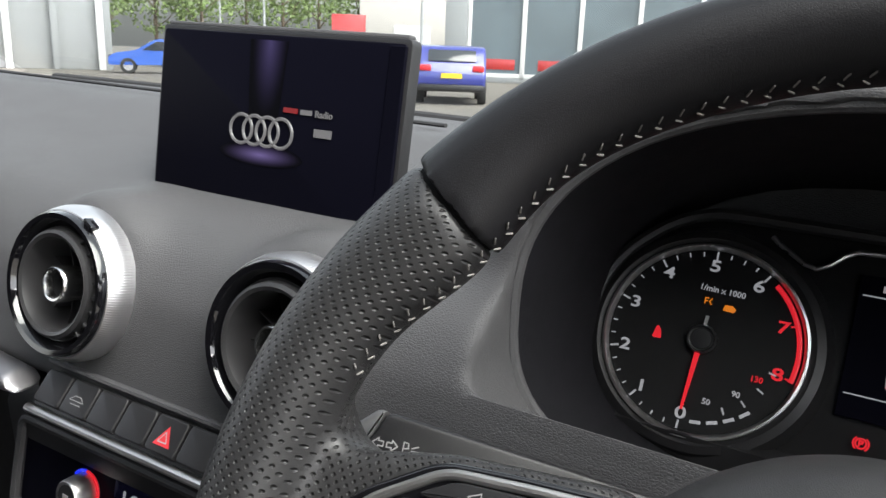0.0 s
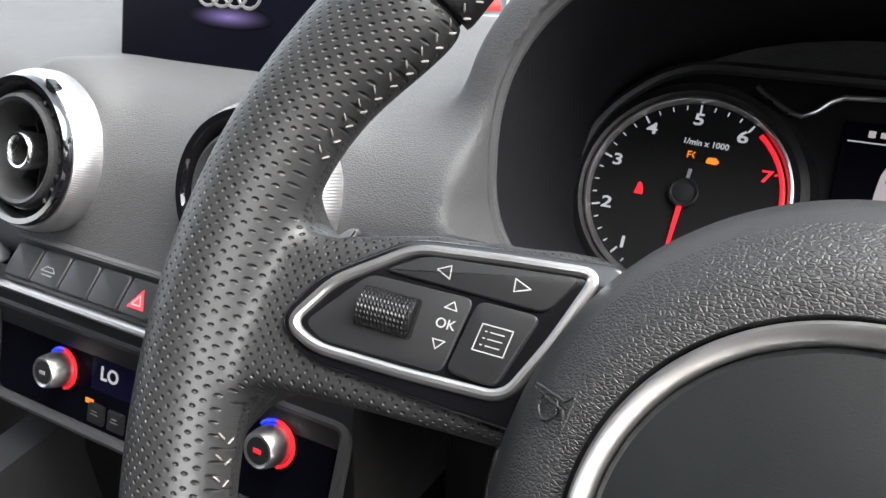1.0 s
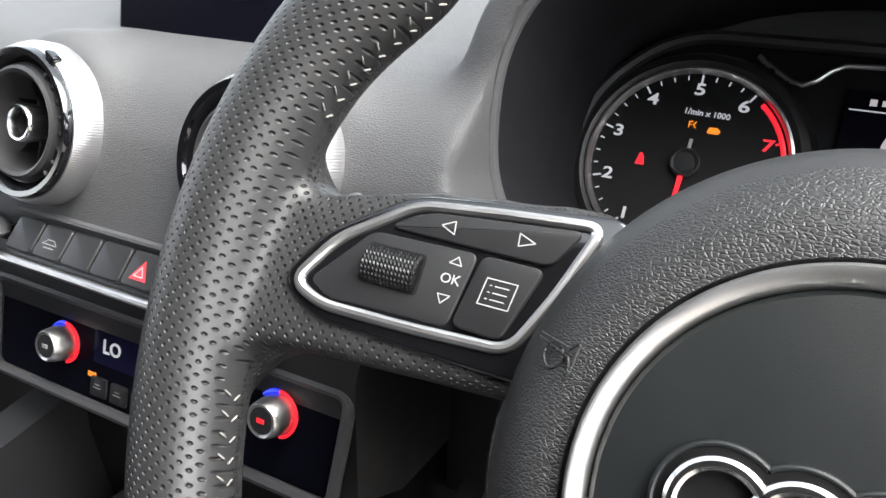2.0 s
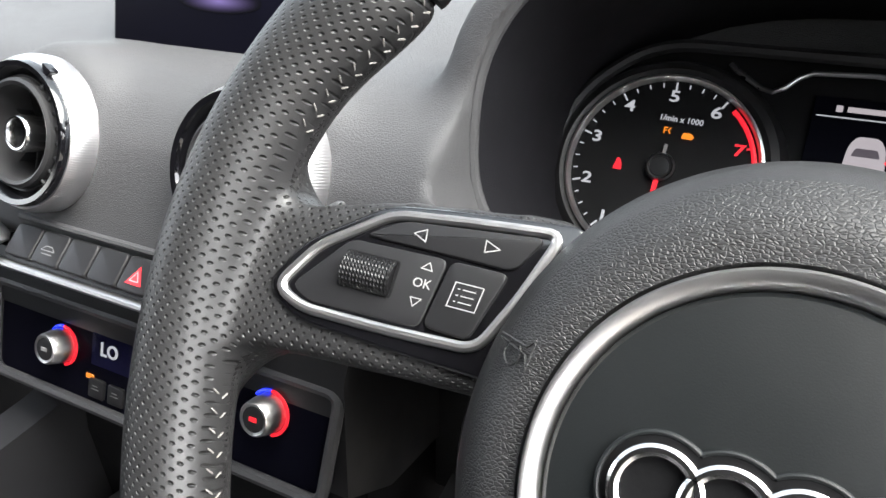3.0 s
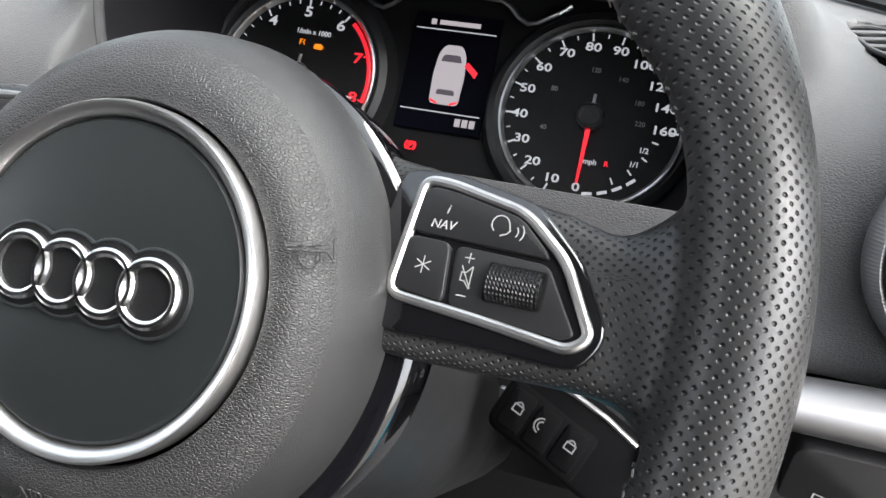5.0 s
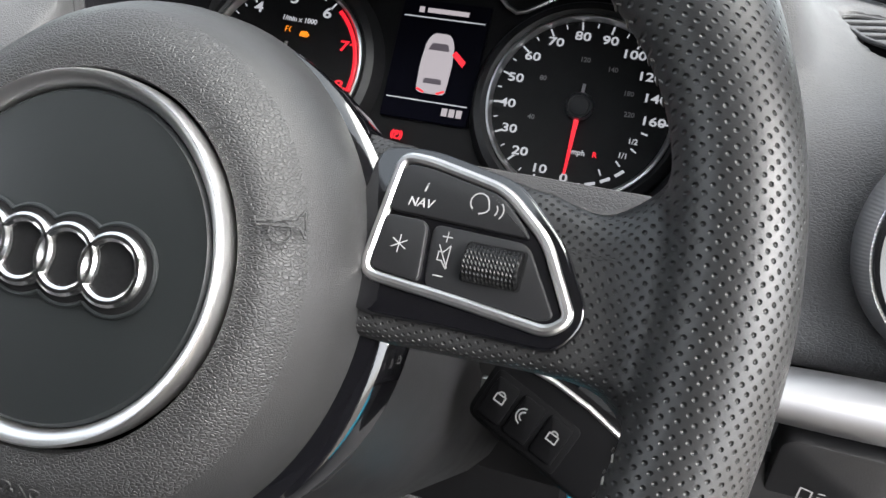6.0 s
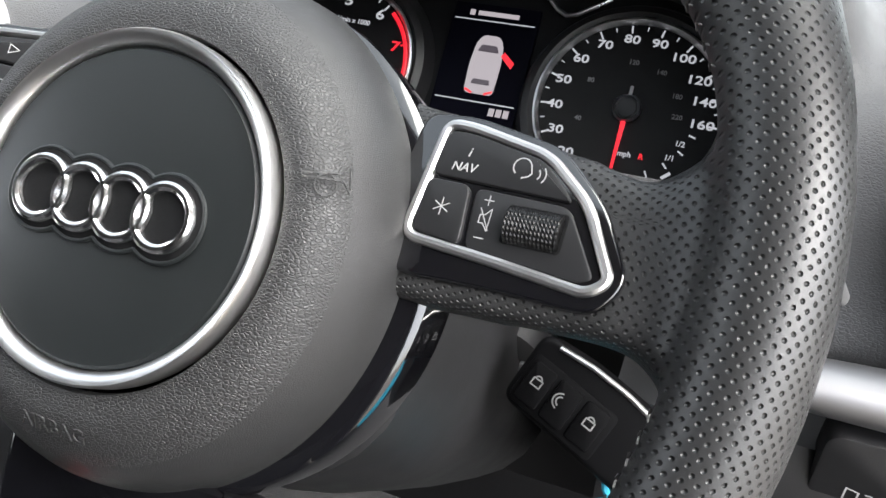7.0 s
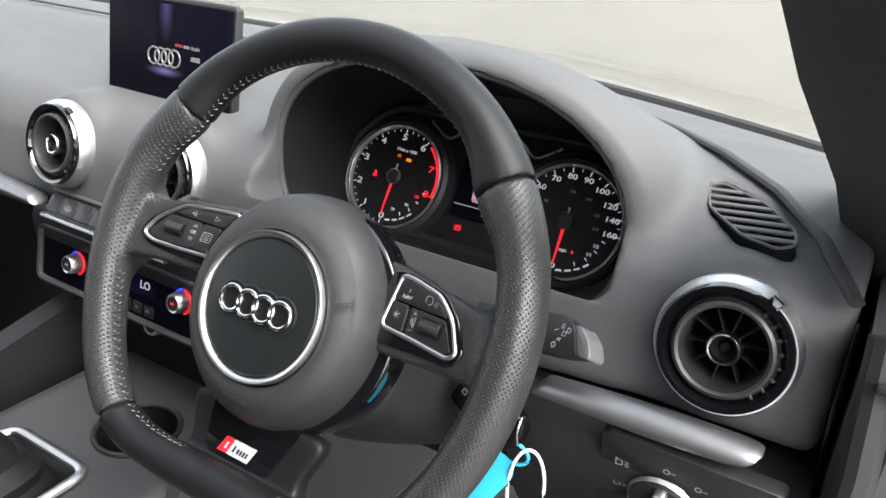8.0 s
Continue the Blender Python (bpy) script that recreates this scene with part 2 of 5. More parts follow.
def thin_glass(name):
    m = bpy.data.materials.new(name)
    m.use_nodes = True
    n, l = m.node_tree.nodes, m.node_tree.links
    n.remove(n["Principled BSDF"])
    fr, tr, gl, mx = n.new("ShaderNodeLayerWeight"), n.new("ShaderNodeBsdfTransparent"), n.new("ShaderNodeBsdfGlossy"), n.new("ShaderNodeMixShader")
    fr.inputs["Blend"].default_value = 0.5
    pw = n.new("ShaderNodeMath")
    pw.operation, pw.inputs[1].default_value = "POWER", 5.0
    l.new(fr.outputs["Facing"], pw.inputs[0])
    sh = n.new("ShaderNodeMath")
    sh.operation, sh.inputs[1].default_value, sh.inputs[2].default_value = "MULTIPLY_ADD", 0.6, 0.015
    l.new(pw.outputs[0], sh.inputs[0])
    tr.inputs["Color"].default_value = (0.80, 0.82, 0.81, 1)
    gl.inputs["Roughness"].default_value = 0.02
    l.new(sh.outputs[0], mx.inputs[0])
    l.new(tr.outputs[0], mx.inputs[1])
    l.new(gl.outputs[0], mx.inputs[2])
    l.new(mx.outputs[0], n["Material Output"].inputs["Surface"])
    return m


def clear(name, tint=(1, 1, 1), rough=0.0):
    m = bpy.data.materials.new(name)
    m.use_nodes = True
    b = m.node_tree.nodes["Principled BSDF"]
    b.inputs["Base Color"].default_value = (*tint, 1)
    b.inputs["Roughness"].default_value = rough
    b.inputs["Transmission Weight"].default_value = 1.0
    b.inputs["IOR"].default_value = 1.45
    return m


LEATHER = surface("smooth_leather", (0.008, 0.008, 0.009), 0.42, grain=1500, relief=0.000022, cells=True, big=25, spec=0.26)
PERF = perforated("perforated_leather", (0.022, 0.022, 0.0225), 0.37)
PAD = surface("airbag_grain", (0.020, 0.020, 0.0205), 0.48, grain=740, relief=0.00013, cells=True, big=14, stretch=(1, 1.7, 1))
PADSMOOTH = surface("airbag_shoulder", (0.020, 0.020, 0.0205), 0.45, grain=1500, relief=0.00003, cells=True, big=14)
DASHDARK = surface("dark_dash_grain", (0.034, 0.034, 0.036), 0.58, grain=900, relief=0.00006, cells=True, big=6)
PADFLAT = surface("airbag_centre", (0.009, 0.0105, 0.011), 0.38, grain=2500, relief=0.00003, big=10)
DASH = surface("dash_grain", (0.060, 0.0605, 0.063), 0.58, grain=900, relief=0.00010, cells=True, big=5, stretch=(0.6, 1, 1), spec=0.3)
DARKTRIM = surface("dark_plastic", (0.010, 0.010, 0.011), 0.45, grain=1400, relief=0.00006, big=12)
SOFTBLACK = surface("button_rubber", (0.012, 0.012, 0.013), 0.42, grain=3000, relief=0.00002, big=40, spec=0.32)
GLOSS = surface("piano_black", (0.004, 0.004, 0.005), 0.07, coat=1.0, rough_vary=0.03, vary=0.05, grain=60, relief=0.00003)
CHROME = surface("satin_chrome", (0.72, 0.71, 0.705), 0.33, metal=1.0, rough_vary=0.05, vary=0.03)
BRIGHT = surface("polished_chrome", (0.76, 0.76, 0.76), 0.19, metal=1.0, rough_vary=0.04, vary=0.02)
ALU = surface("brushed_aluminium", (0.29, 0.286, 0.295), 0.46, metal=1.0, rough_vary=0.1, vary=0.05, grain=500, relief=0.00002, stretch=(0.04, 1, 1))
THREAD = surface("pale_thread", (0.19, 0.18, 0.17), 0.75, grain=4000, relief=0.0001, vary=0.2, big=200)
# DEEP: near-black for recesses and hidden parts, their shade put into the colour.
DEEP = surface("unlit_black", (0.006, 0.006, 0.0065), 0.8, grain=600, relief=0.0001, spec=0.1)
DIAL = surface("dial_face", (0.004, 0.004, 0.0045), 0.6, grain=2500, relief=0.00003, spec=0.25)
RUBBER = surface("seal_rubber", (0.012, 0.012, 0.013), 0.65, grain=800, relief=0.0001)
ROLLER = surface("roller_black", (0.005, 0.005, 0.0055), 0.33, spec=0.35)
BADGE = surface("silver_field", (0.50, 0.50, 0.51), 0.35, vary=0.05)
CAPGREY = surface("cap_grey", (0.14, 0.14, 0.142), 0.40, metal=0.4, grain=1500, relief=0.00002)
PRINT = surface("white_print", (0.32, 0.32, 0.32), 0.5, vary=0.05)
DIMPRINT = surface("grey_print", (0.2, 0.2, 0.2), 0.5, vary=0.05)
WHITELIT = glowing("lit_white", (0.9, 0.92, 1.0), 0.09, (0.2, 0.2, 0.2))
GREYLIT = glowing("lit_grey", (0.75, 0.72, 0.75), 0.05, (0.05, 0.05, 0.05))
REDDIM = glowing("lit_red_dim", (1.0, 0.02, 0.04), 0.06, (0.05, 0.003, 0.003))
REDLIT = glowing("lit_red", (1.0, 0.02, 0.04), 0.20, (0.3, 0.01, 0.01))
ORANGELIT = glowing("lit_orange", (1.0, 0.28, 0.01), 0.22)
BLUELIT = glowing("lit_blue", (0.01, 0.03, 1.0), 0.35)
REDMARK = surface("red_print", (0.55, 0.02, 0.03), 0.45)
SCREEN = surface("screen_glass", (0.003, 0.003, 0.006), 0.34, rough_vary=0.02, spec=0.02)
GLASS = thin_glass("windscreen_glass")


def knurled(name, base, rough, metal, count, ring):
    m = surface(name, base, rough, metal=metal, vary=0.05)
    n, l = m.node_tree.nodes, m.node_tree.links
    tc = n.new("ShaderNodeTexCoord")
    sp = n.new("ShaderNodeSeparateXYZ")
    l.new(tc.outputs["Object"], sp.inputs[0])
    an = n.new("ShaderNodeMath")
    an.operation = "ARCTAN2"
    l.new(sp.outputs["Y"], an.inputs[0])
    l.new(sp.outputs["X"], an.inputs[1])
    waves = []
    for src, k in ((an.outputs[0], count), (sp.outputs["Z"], ring)):
        mu = n.new("ShaderNodeMath")
        mu.operation = "MULTIPLY"
        mu.inputs[1].default_value = k
        l.new(src, mu.inputs[0])
        si = n.new("ShaderNodeMath")
        si.operation = "SINE"
        l.new(mu.outputs[0], si.inputs[0])
        waves.append(si)
    pr = n.new("ShaderNodeMath")
    pr.operation = "MULTIPLY"
    l.new(waves[0].outputs[0], pr.inputs[0])
    if ring:
        l.new(waves[1].outputs[0], pr.inputs[1])
    else:
        pr.inputs[1].default_value = 1.0
    bu = n.new("ShaderNodeBump")
    bu.inputs["Strength"].default_value, bu.inputs["Distance"].default_value = 0.5, 0.00012
    l.new(pr.outputs[0], bu.inputs["Height"])
    l.new(bu.outputs[0], n["Principled BSDF"].inputs["Normal"])
    return m


ALUR = knurled("knurled_silver", (0.72, 0.72, 0.73), 0.36, 1.0, 190, 0)

# ---- dashboard: one soft skin with a hooded tunnel for the dials ----
GC = Vector((0.0085, 0.4775, 1.0295))        # middle of the dials
VENTS = [(-0.392, 0.352, 1.0255), (-0.243, 0.357, 1.026), (0.252, 0.353, 1.0295)]


def far_edge(x):
    return 0.80 - 0.55 * max(0.0, x + 0.15) ** 1.5 - 0.12 * max(0.0, -x - 0.5) ** 1.5


def dash_section(x):
    """The dash's closed outline (y, z) across x."""
    f = far_edge(x)
    k = min(1.0, max(0.0, (x - 0.05) / 0.15))        # the driver's outer side sits lower and slopes
    crease = (0.388 + 0.027 * k, 1.063 + 0.013 * k)
    low = 0.962 + 0.012 * k
    return [(f, 0.90), (f, 1.075), (f - 0.02, 1.088), (0.56, 1.103), (0.46, 1.078 + 0.014 * k), (crease[0] + 0.02, crease[1] + 0.006), crease,
            (0.370, 1.049 + 0.009 * k), (0.358, 1.03), (0.350, 0.99), (0.345, low), (0.40, low - 0.01), (0.46, 0.90)]


xs = [-1.05 + 0.05 * i for i in range(27)] + [0.30, 0.316]
slab = loft([[(x, y, z) for y, z in dash_section(x)] for x in xs])


def arch(y, cx, cz, a, top, low, n=36, deep=True):
    out = []
    for i in range(n):
        t = 2 * math.pi * i / n
        s = math.sin(t)
        e = 2 / 2.9 if s < 0 and deep else 2 / 2.3
        h = top if s > 0 else low + (0.013 if deep else 0)
        out.append((cx + a * math.copysign(abs(math.cos(t)) ** e, math.cos(t)), y, cz + h * math.copysign(abs(s) ** e, s)))
    return out


hood = loft([arch(0.392, 0.0095, 1.055, 0.176, 0.117, 0.072, deep=False), arch(0.44, 0.0095, 1.05, 0.186, 0.122, 0.075, deep=False), arch(0.50, 0.0095, 1.045, 0.194, 0.102, 0.08, deep=False),
             arch(0.58, 0.0095, 1.04, 0.20, 0.072, 0.08, deep=False), arch(0.66, 0.0095, 1.03, 0.205, 0.055, 0.08, deep=False)])
tunnel = loft([arch(0.36, 0.0095, 1.058, 0.163, 0.106, 0.069), arch(0.405, 0.0095, 1.056, 0.157, 0.100, 0.066), arch(0.45, 0.0095, 1.046, 0.150, 0.090, 0.070),
               arch(0.56, 0.0095, 1.03, 0.140, 0.078, 0.07)])
pods = []
for vx, vy, vz in VENTS:
    pods.append(moved(lathe([(0, -0.05), (0.056, -0.05), (0.0520, -0.004), (0.0470, 0.007), (0, 0.007)], 40), axes((vx, vy + 0.010, vz), 12)))
holes = [moved(lathe([(0, -0.045), (0.0370, -0.045), (0.0370, 0.03), (0, 0.03)], 48), axes((vx, vy + 0.010, vz), 12)) for vx, vy, vz in VENTS]
gx = Vector((0.71, -0.70, -0.06)).normalized()
gz = Vector((0.0, -0.22, 0.97))
gz = (gz - gx * gz.dot(gx)).normalized()
gm = Matrix((gx, gz.cross(gx), gz)).transposed().to_4x4()
gm = gm @ Matrix.Diagonal((0.88, 0.88, 1, 1))
gm.translation = (0.234, 0.436, 1.0838)
outline = rounded([(-0.056, 0.004), (-0.050, 0.015), (-0.005, 0.023), (0.040, 0.016), (0.056, 0.004), (0.056, -0.010), (0.030, -0.021), (-0.020, -0.018)], 0.008)
holes.append(moved(prism(outline, -0.030, 0.03), gm))
LINING = surface("hood_lining", (0.008, 0.008, 0.010), 0.75, grain=900, relief=0.00008, cells=True, spec=0.15)
dashboard = thing("dashboard", Matrix(), "dark grey grained soft plastic dashboard with hooded dials", "dashboard", kind="structure")
part("dash_skin", fused([slab, hood] + pods, 0.0055, 22, [tunnel] + holes, 0.0032, 4), DASH, dashboard)
part("hood_lining", loft([arch(0.4005, 0.0095, 1.056, 0.1565, 0.0998, 0.0660), arch(0.425, 0.0095, 1.052, 0.149, 0.092, 0.065), arch(0.47, 0.0095, 1.045, 0.142, 0.084, 0.065),
                          arch(0.55, 0.0095, 1.03, 0.138, 0.076, 0.068)], caps=False), LINING, dashboard)
part("hood_lip", tube(arch(0.3985, 0.0095, 1.056, 0.1585, 0.1012, 0.0670, 72), 0.0034, 10, closed=True, up=(0, 1, 0)), DASH, dashboard)
# seam strips across the top
line = [(x, min(0.60, far_edge(x) - 0.10), 1.1045) for x in [-1.0 + 0.05 * i for i in range(15)]]
part("seam_strip", tube(line, 0.0028, 8, flat=0.6), RUBBER, dashboard, "black rubber seam across the dash top")
groove = [(0.03 + 0.0, 0.62, 1.101), (0.09, 0.60, 1.1035), (0.15, 0.555, 1.1045), (0.20, 0.515, 1.102), (0.25, 0.465, 1.096), (0.285, 0.415, 1.087), (0.312, 0.37, 1.07)]
part("seam_strip", tube(groove, [0.001, 0.003, 0.004, 0.0045, 0.005, 0.005, 0.005], 8, flat=0.7), RUBBER, dashboard)
edge = [(x, far_edge(x) + 0.004, 1.083) for x in [-1.0 + 0.04 * i for i in range(33)]]
part("screen_seal", tube(edge, 0.007, 8), RUBBER, dashboard)

# defroster grille on the outer side
grille = thing("defroster_grille", Matrix(), "black side defroster grille with pale slats in the dash", "air vent")
grille.matrix_world = gm
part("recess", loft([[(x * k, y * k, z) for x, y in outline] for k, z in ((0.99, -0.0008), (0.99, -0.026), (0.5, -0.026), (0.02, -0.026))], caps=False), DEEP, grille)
part("rim", tube([(x, y, 0.0016) for x, y in outline], 0.0012, 8, closed=True), DASH, grille)
run = Vector((math.sin(radians(40)), math.cos(radians(40))))
for i in range(7):
    base_ = Vector((-0.046 + 0.0155 * i, 0.0))
    hits = []
    for p, q in zip(outline, outline[1:] + outline[:1]):
        p, q = Vector(p) - base_, Vector(q) - base_
        u0, u1 = p.x * run.y - p.y * run.x, q.x * run.y - q.y * run.x
        if u0 * u1 < 0:
            hits.append((p + (q - p) * (u0 / (u0 - u1))).dot(run))
    if len(hits) < 2 or max(hits) - min(hits) < 0.008:
        continue
    mid_, span = (max(hits) + min(hits)) / 2, max(hits) - min(hits)
    piece = part("slat", box((0, 0, 0), (0.0048, span, 0.0018), 0.0005, 2), DASH, grille)
    piece.matrix_basis = at(base_.x + run.x * mid_, base_.y + run.y * mid_, 0.0016, -40)

# ---- round air vents ----
BARREL = surface("vent_barrel", (0.022, 0.022, 0.023), 0.42, grain=1200, relief=0.00003)


def air_vent(m, label):
    v = thing("air_vent", m, label, "air vent", "round dash vents")
    part("outer_ring", lathe([(0.0400, -0.020), (0.0478, -0.020), (0.0482, 0.0010), (0.0480, 0.0040), (0.0466, 0.0085), (0.0450, 0.0120), (0.0440, 0.0120)], 96, True), ALUR, v, "silver knurled ring")
    part("gloss_ring", lathe([(0.0440, -0.006), (0.0440, 0.0135), (0.0426, 0.0165), (0.0395, 0.0160), (0.0345, 0.009), (0.0336, -0.006)], 72, True), GLOSS, v, "gloss black inner ring")
    part("barrel", lathe([(0.0334, -0.03), (0.0334, 0.010), (0.0326, 0.0155), (0.0306, 0.0170), (0.0286, 0.0158), (0.0274, 0.011), (0.0258, -0.03)], 64, True), BARREL, v, "satin grey barrel")
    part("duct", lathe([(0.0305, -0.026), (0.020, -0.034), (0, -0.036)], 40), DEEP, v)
    part("hub_ring", lathe([(0.0076, -0.010), (0.0105, -0.010), (0.0114, 0.012), (0.0110, 0.0142), (0.0100, 0.0152), (0.0090, 0.0150), (0.0080, 0.011)], 48, True), BRIGHT, v, "chrome hub ring")
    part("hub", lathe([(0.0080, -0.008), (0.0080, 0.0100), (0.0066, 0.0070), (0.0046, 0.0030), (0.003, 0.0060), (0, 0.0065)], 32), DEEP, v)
    first = None
    for i in range(10):
        bm = box((0.0185, 0, -0.008), (0.0175, 0.0008, 0.014), 0.0003, 1)
        turn = Matrix.Rotation(2 * math.pi * i / 10 + 0.16, 4, "Z")
        if first is None:
            first = part("blade", bm, DARKTRIM, v)
            first.matrix_basis = turn
        else:
            bm.free()
            again(first, v, turn)
    part("grip_ring", lathe([(0.0334, 0.004), (0.0352, 0.009), (0.0345, 0.0115), (0.0332, 0.0110), (0.0330, 0.006)], 64, True), DARKTRIM, v)
    lug = None
    for i in range(8):
        turn = Matrix.Rotation(radians(-48 + 15 * i), 4, "Z")
        bm = box((0.0346, 0, 0.0118), (0.0040, 0.0026, 0.0030), 0.0006, 1)
        if lug is None:
            lug = part("lug", bm, DARKTRIM, v)
            lug.matrix_basis = turn
        else:
            bm.free()
            again(lug, v, turn)
    part("notch", moved(prism(rounded([(0.0385, -0.0040), (0.0478, -0.0045), (0.0478, 0.0045), (0.0385, 0.0040)], 0.001), 0.009, 0.0146, 0.001), Matrix.Rotation(radians(60), 4, "Z")), GLOSS, v)
    return v


for (vx, vy, vz), lab in zip(VENTS, ("round black air vent with silver ring beside the switches", "round black air vent with silver ring behind the wheel", "round black air vent with silver ring at the dash end")):
    air_vent(axes((vx, vy, vz), 12) @ Matrix.Scale(0.905, 4), lab)

# ---- pop-up display ----
display = thing("infotainment_display", axes((-0.320, 0.424, 1.080), 8), "thin black pop-up display standing out of the dash top", "display")
W, H = 0.0895, 0.0880
shape = rounded([(-W, -0.03), (W, -0.03), (W, H), (-W, H)], 0.004)
part("housing", prism(shape, -0.009, 0.0, 0.0015), DARKTRIM, display)
part("glass", prism(rounded([(-W + 0.0025, -0.028), (W - 0.0025, -0.028), (W - 0.0025, H - 0.003), (-W + 0.0025, H - 0.003)], 0.003), -0.002, 0.0012, 0.0008), SCREEN, display, "glossy black screen glass")
part("edge_band", box((W - 0.0075, 0.03, 0.0006), (0.010, 0.108, 0.0022), 0.0006, 1), SCREEN, display)
part("top_band", box((0, H + 0.0005, -0.0045), (2 * W - 0.006, 0.0030, 0.007), 0.0012, 2), DASH, display)
loop = tube([(x, y, 0) for x, y in arc(0.0, 0.0, 0.0082, 0, 348, 28)], 0.0010, 6, closed=True)
ring = None
for i in range(4):
    m = at(-0.0185 + 0.0098 * i, 0.0315, 0.0016)
    if ring is None:
        ring = part("screen_ring", loop, GREYLIT, display)
        ring.matrix_basis = m
    else:
        again(ring, display, m)
part("red_bar", box((0.0165, 0.0450, 0.0016), (0.010, 0.0028, 0.0004)), REDDIM, display)
part("white_bar", box((0.0275, 0.0448, 0.0016), (0.008, 0.0028, 0.0004)), GREYLIT, display)
part("radio_word", letters("Radio", 0.0052, m=at(0.0395, 0.0445, 0.0016)), GREYLIT, display)
part("model_bar", box((0.040, 0.0345, 0.0016), (0.012, 0.0045, 0.0004), 0), GREYLIT, display)
VIOLET = soft_glow("violet_glow", (0.16, 0.12, 0.30), 0.20)
VIOLETDIM = soft_glow("violet_dim", (0.05, 0.04, 0.11), 0.24, True)
part("spot_pool", prism(arc(0, 0, 1, 0, 354, 40), 0, 0.0001), VIOLET, display).matrix_basis = at(-0.003, 0.0180, 0.0014) @ Matrix.Diagonal((0.031, 0.0065, 1, 1))
part("spot_beam", prism([(-0.012, 0.0), (0.010, 0.0), (0.013, 0.042), (-0.015, 0.042)], 0, 0.0001), VIOLETDIM, display).matrix_basis = at(-0.002, 0.040, 0.0014)
# ---- switch row and silver strips ----
row = thing("switch_bar", axes((-0.345, 0.339, 0.963), 42), "row of soft black push buttons under the vents", "switches")
part("base", prism(rounded([(-0.066, -0.011), (0.122, -0.011), (0.122, 0.014), (-0.066, 0.014)], 0.003), -0.02, -0.001, 0.001), DARKTRIM, row)
part("ledge", tube([(-0.066, 0.0145, 0.003), (0.03, 0.0145, 0.003), (0.122, 0.0145, 0.003)], 0.0022, 8), DASH, row, "grey ledge over the buttons")
key = None
for i in range(8):
    bm = prism(rounded([(-0.0108, -0.0090), (0.0108, -0.0090), (0.0108, 0.0105), (-0.0108, 0.0105)], 0.003), -0.004, 0.004, 0.0013, 3)
    m = at(-0.0520 + 0.0228 * i, 0, 0)
    if key is None:
        key = part("button", bm, SOFTBLACK, row)
        key.matrix_basis = m
    else:
        bm.free()
        again(key, row, m)
tri = prism([(-0.0058, -0.0048), (0.0058, -0.0048), (0, 0.0056)], 0.004, 0.0043)
part("hazard_triangle", tri, REDMARK, row).matrix_basis = at(0.0392, 0, 0)
part("hazard_line", strokes([[(-0.003, -0.0030), (0.003, -0.0030), (0, 0.0022), (-0.003, -0.0030)]], 0.0006, 0.0046), WHITELIT, row).matrix_basis = at(0.0392, 0, 0)
part("car_mark", strokes([[(-0.006, -0.001), (-0.003, 0.0015), (0.002, 0.0015), (0.005, -0.001), (-0.006, -0.001)], [(-0.004, -0.003), (0.004, -0.003)]], 0.0005, 0.0043), DIMPRINT, row).matrix_basis = at(-0.0292, 0, 0)
strip = thing("chrome_strip", Matrix(), "bright satin strip below the buttons", "trim strip")
part("strip", tube([(-0.414 + 0.0205 * i, 0.3315, 0.9515) for i in range(10)], 0.0030, 10, flat=0.9), CHROME, strip)


def wing(m, label, flip):
    w = thing("silver_trim", m, label, "trim", "silver dash trims")
    rings = []
    for i in range(15):
        t = i / 14
        x = flip * 0.135 * t
        h = 0.0035 + 0.0066 * math.sin(math.pi * min(1, 0.12 + t * 0.62))
        if t > 0.93:
            h *= 0.75
        q = []
        for k in range(16):
            a = 2 * math.pi * k / 16
            q.append((x + flip * 0.006 * math.sin(a), -0.012 + 0.012 * math.cos(a), 0.002 + 0.004 * t + h * math.sin(a)))
        rings.append(q)
    part("blade", fused([loft(rings)], 0.0022, 6), ALU, w)
    return w


wing(Matrix.Translation((0.150, 0.330, 0.978)), "brushed silver blade trim below the outer vent", 1)
wing(Matrix.Translation((-0.418, 0.345, 0.964)), "brushed silver blade trim ending at the switches", -1)

# ---- climate panel ----
clim = thing("climate_panel", axes((-0.325, 0.350, 0.893), 12), "black climate control panel with two round dials", "controls")
part("frame", tube([(x, y, 0.002) for x, y in rounded([(-0.132, -0.030), (0.130, -0.030), (0.134, 0.030), (-0.132, 0.030)], 0.008)], 0.0035, 8, closed=True), DASHDARK, clim)
part("panel", prism(rounded([(-0.130, -0.028), (0.128, -0.028), (0.132, 0.028), (-0.130, 0.028)], 0.007), -0.02, 0.0, 0.001), SCREEN, clim)
for x, yk, side in ((-0.068, 0.002, -1), (0.092, 0.008, 1)):
    knob = part("temperature_dial", lathe([(0.0135, 0.0), (0.0130, 0.010), (0.0118, 0.0175), (0.0105, 0.019), (0.0085, 0.0182), (0.0, 0.0178)], 48), CHROME, clim, "silver temperature dial")
    knob.matrix_basis = at(x, yk, 0) @ Matrix.Scale(0.80, 4)
    part("red_arc", tube([(a, b, 0.003) for a, b in arc(0, 0, 0.0150, -75, 88, 24)], 0.0012, 8), REDLIT, knob, "red lit arc")
    part("blue_arc", tube([(a, b, 0.003) for a, b in arc(0, 0, 0.0150, 92, 140, 12)], 0.0012, 8), BLUELIT, knob, "blue lit arc")
    part("cap", lathe([(0.0088, 0.0178), (0.0085, 0.0186), (0.0, 0.0188)], 32), DARKTRIM, knob)
    part("seat_mark", box((0, 0, 0.0190), (0.006, 0.003, 0.0006), 0.0002, 1), REDLIT if side > 0 else DIMPRINT, knob)
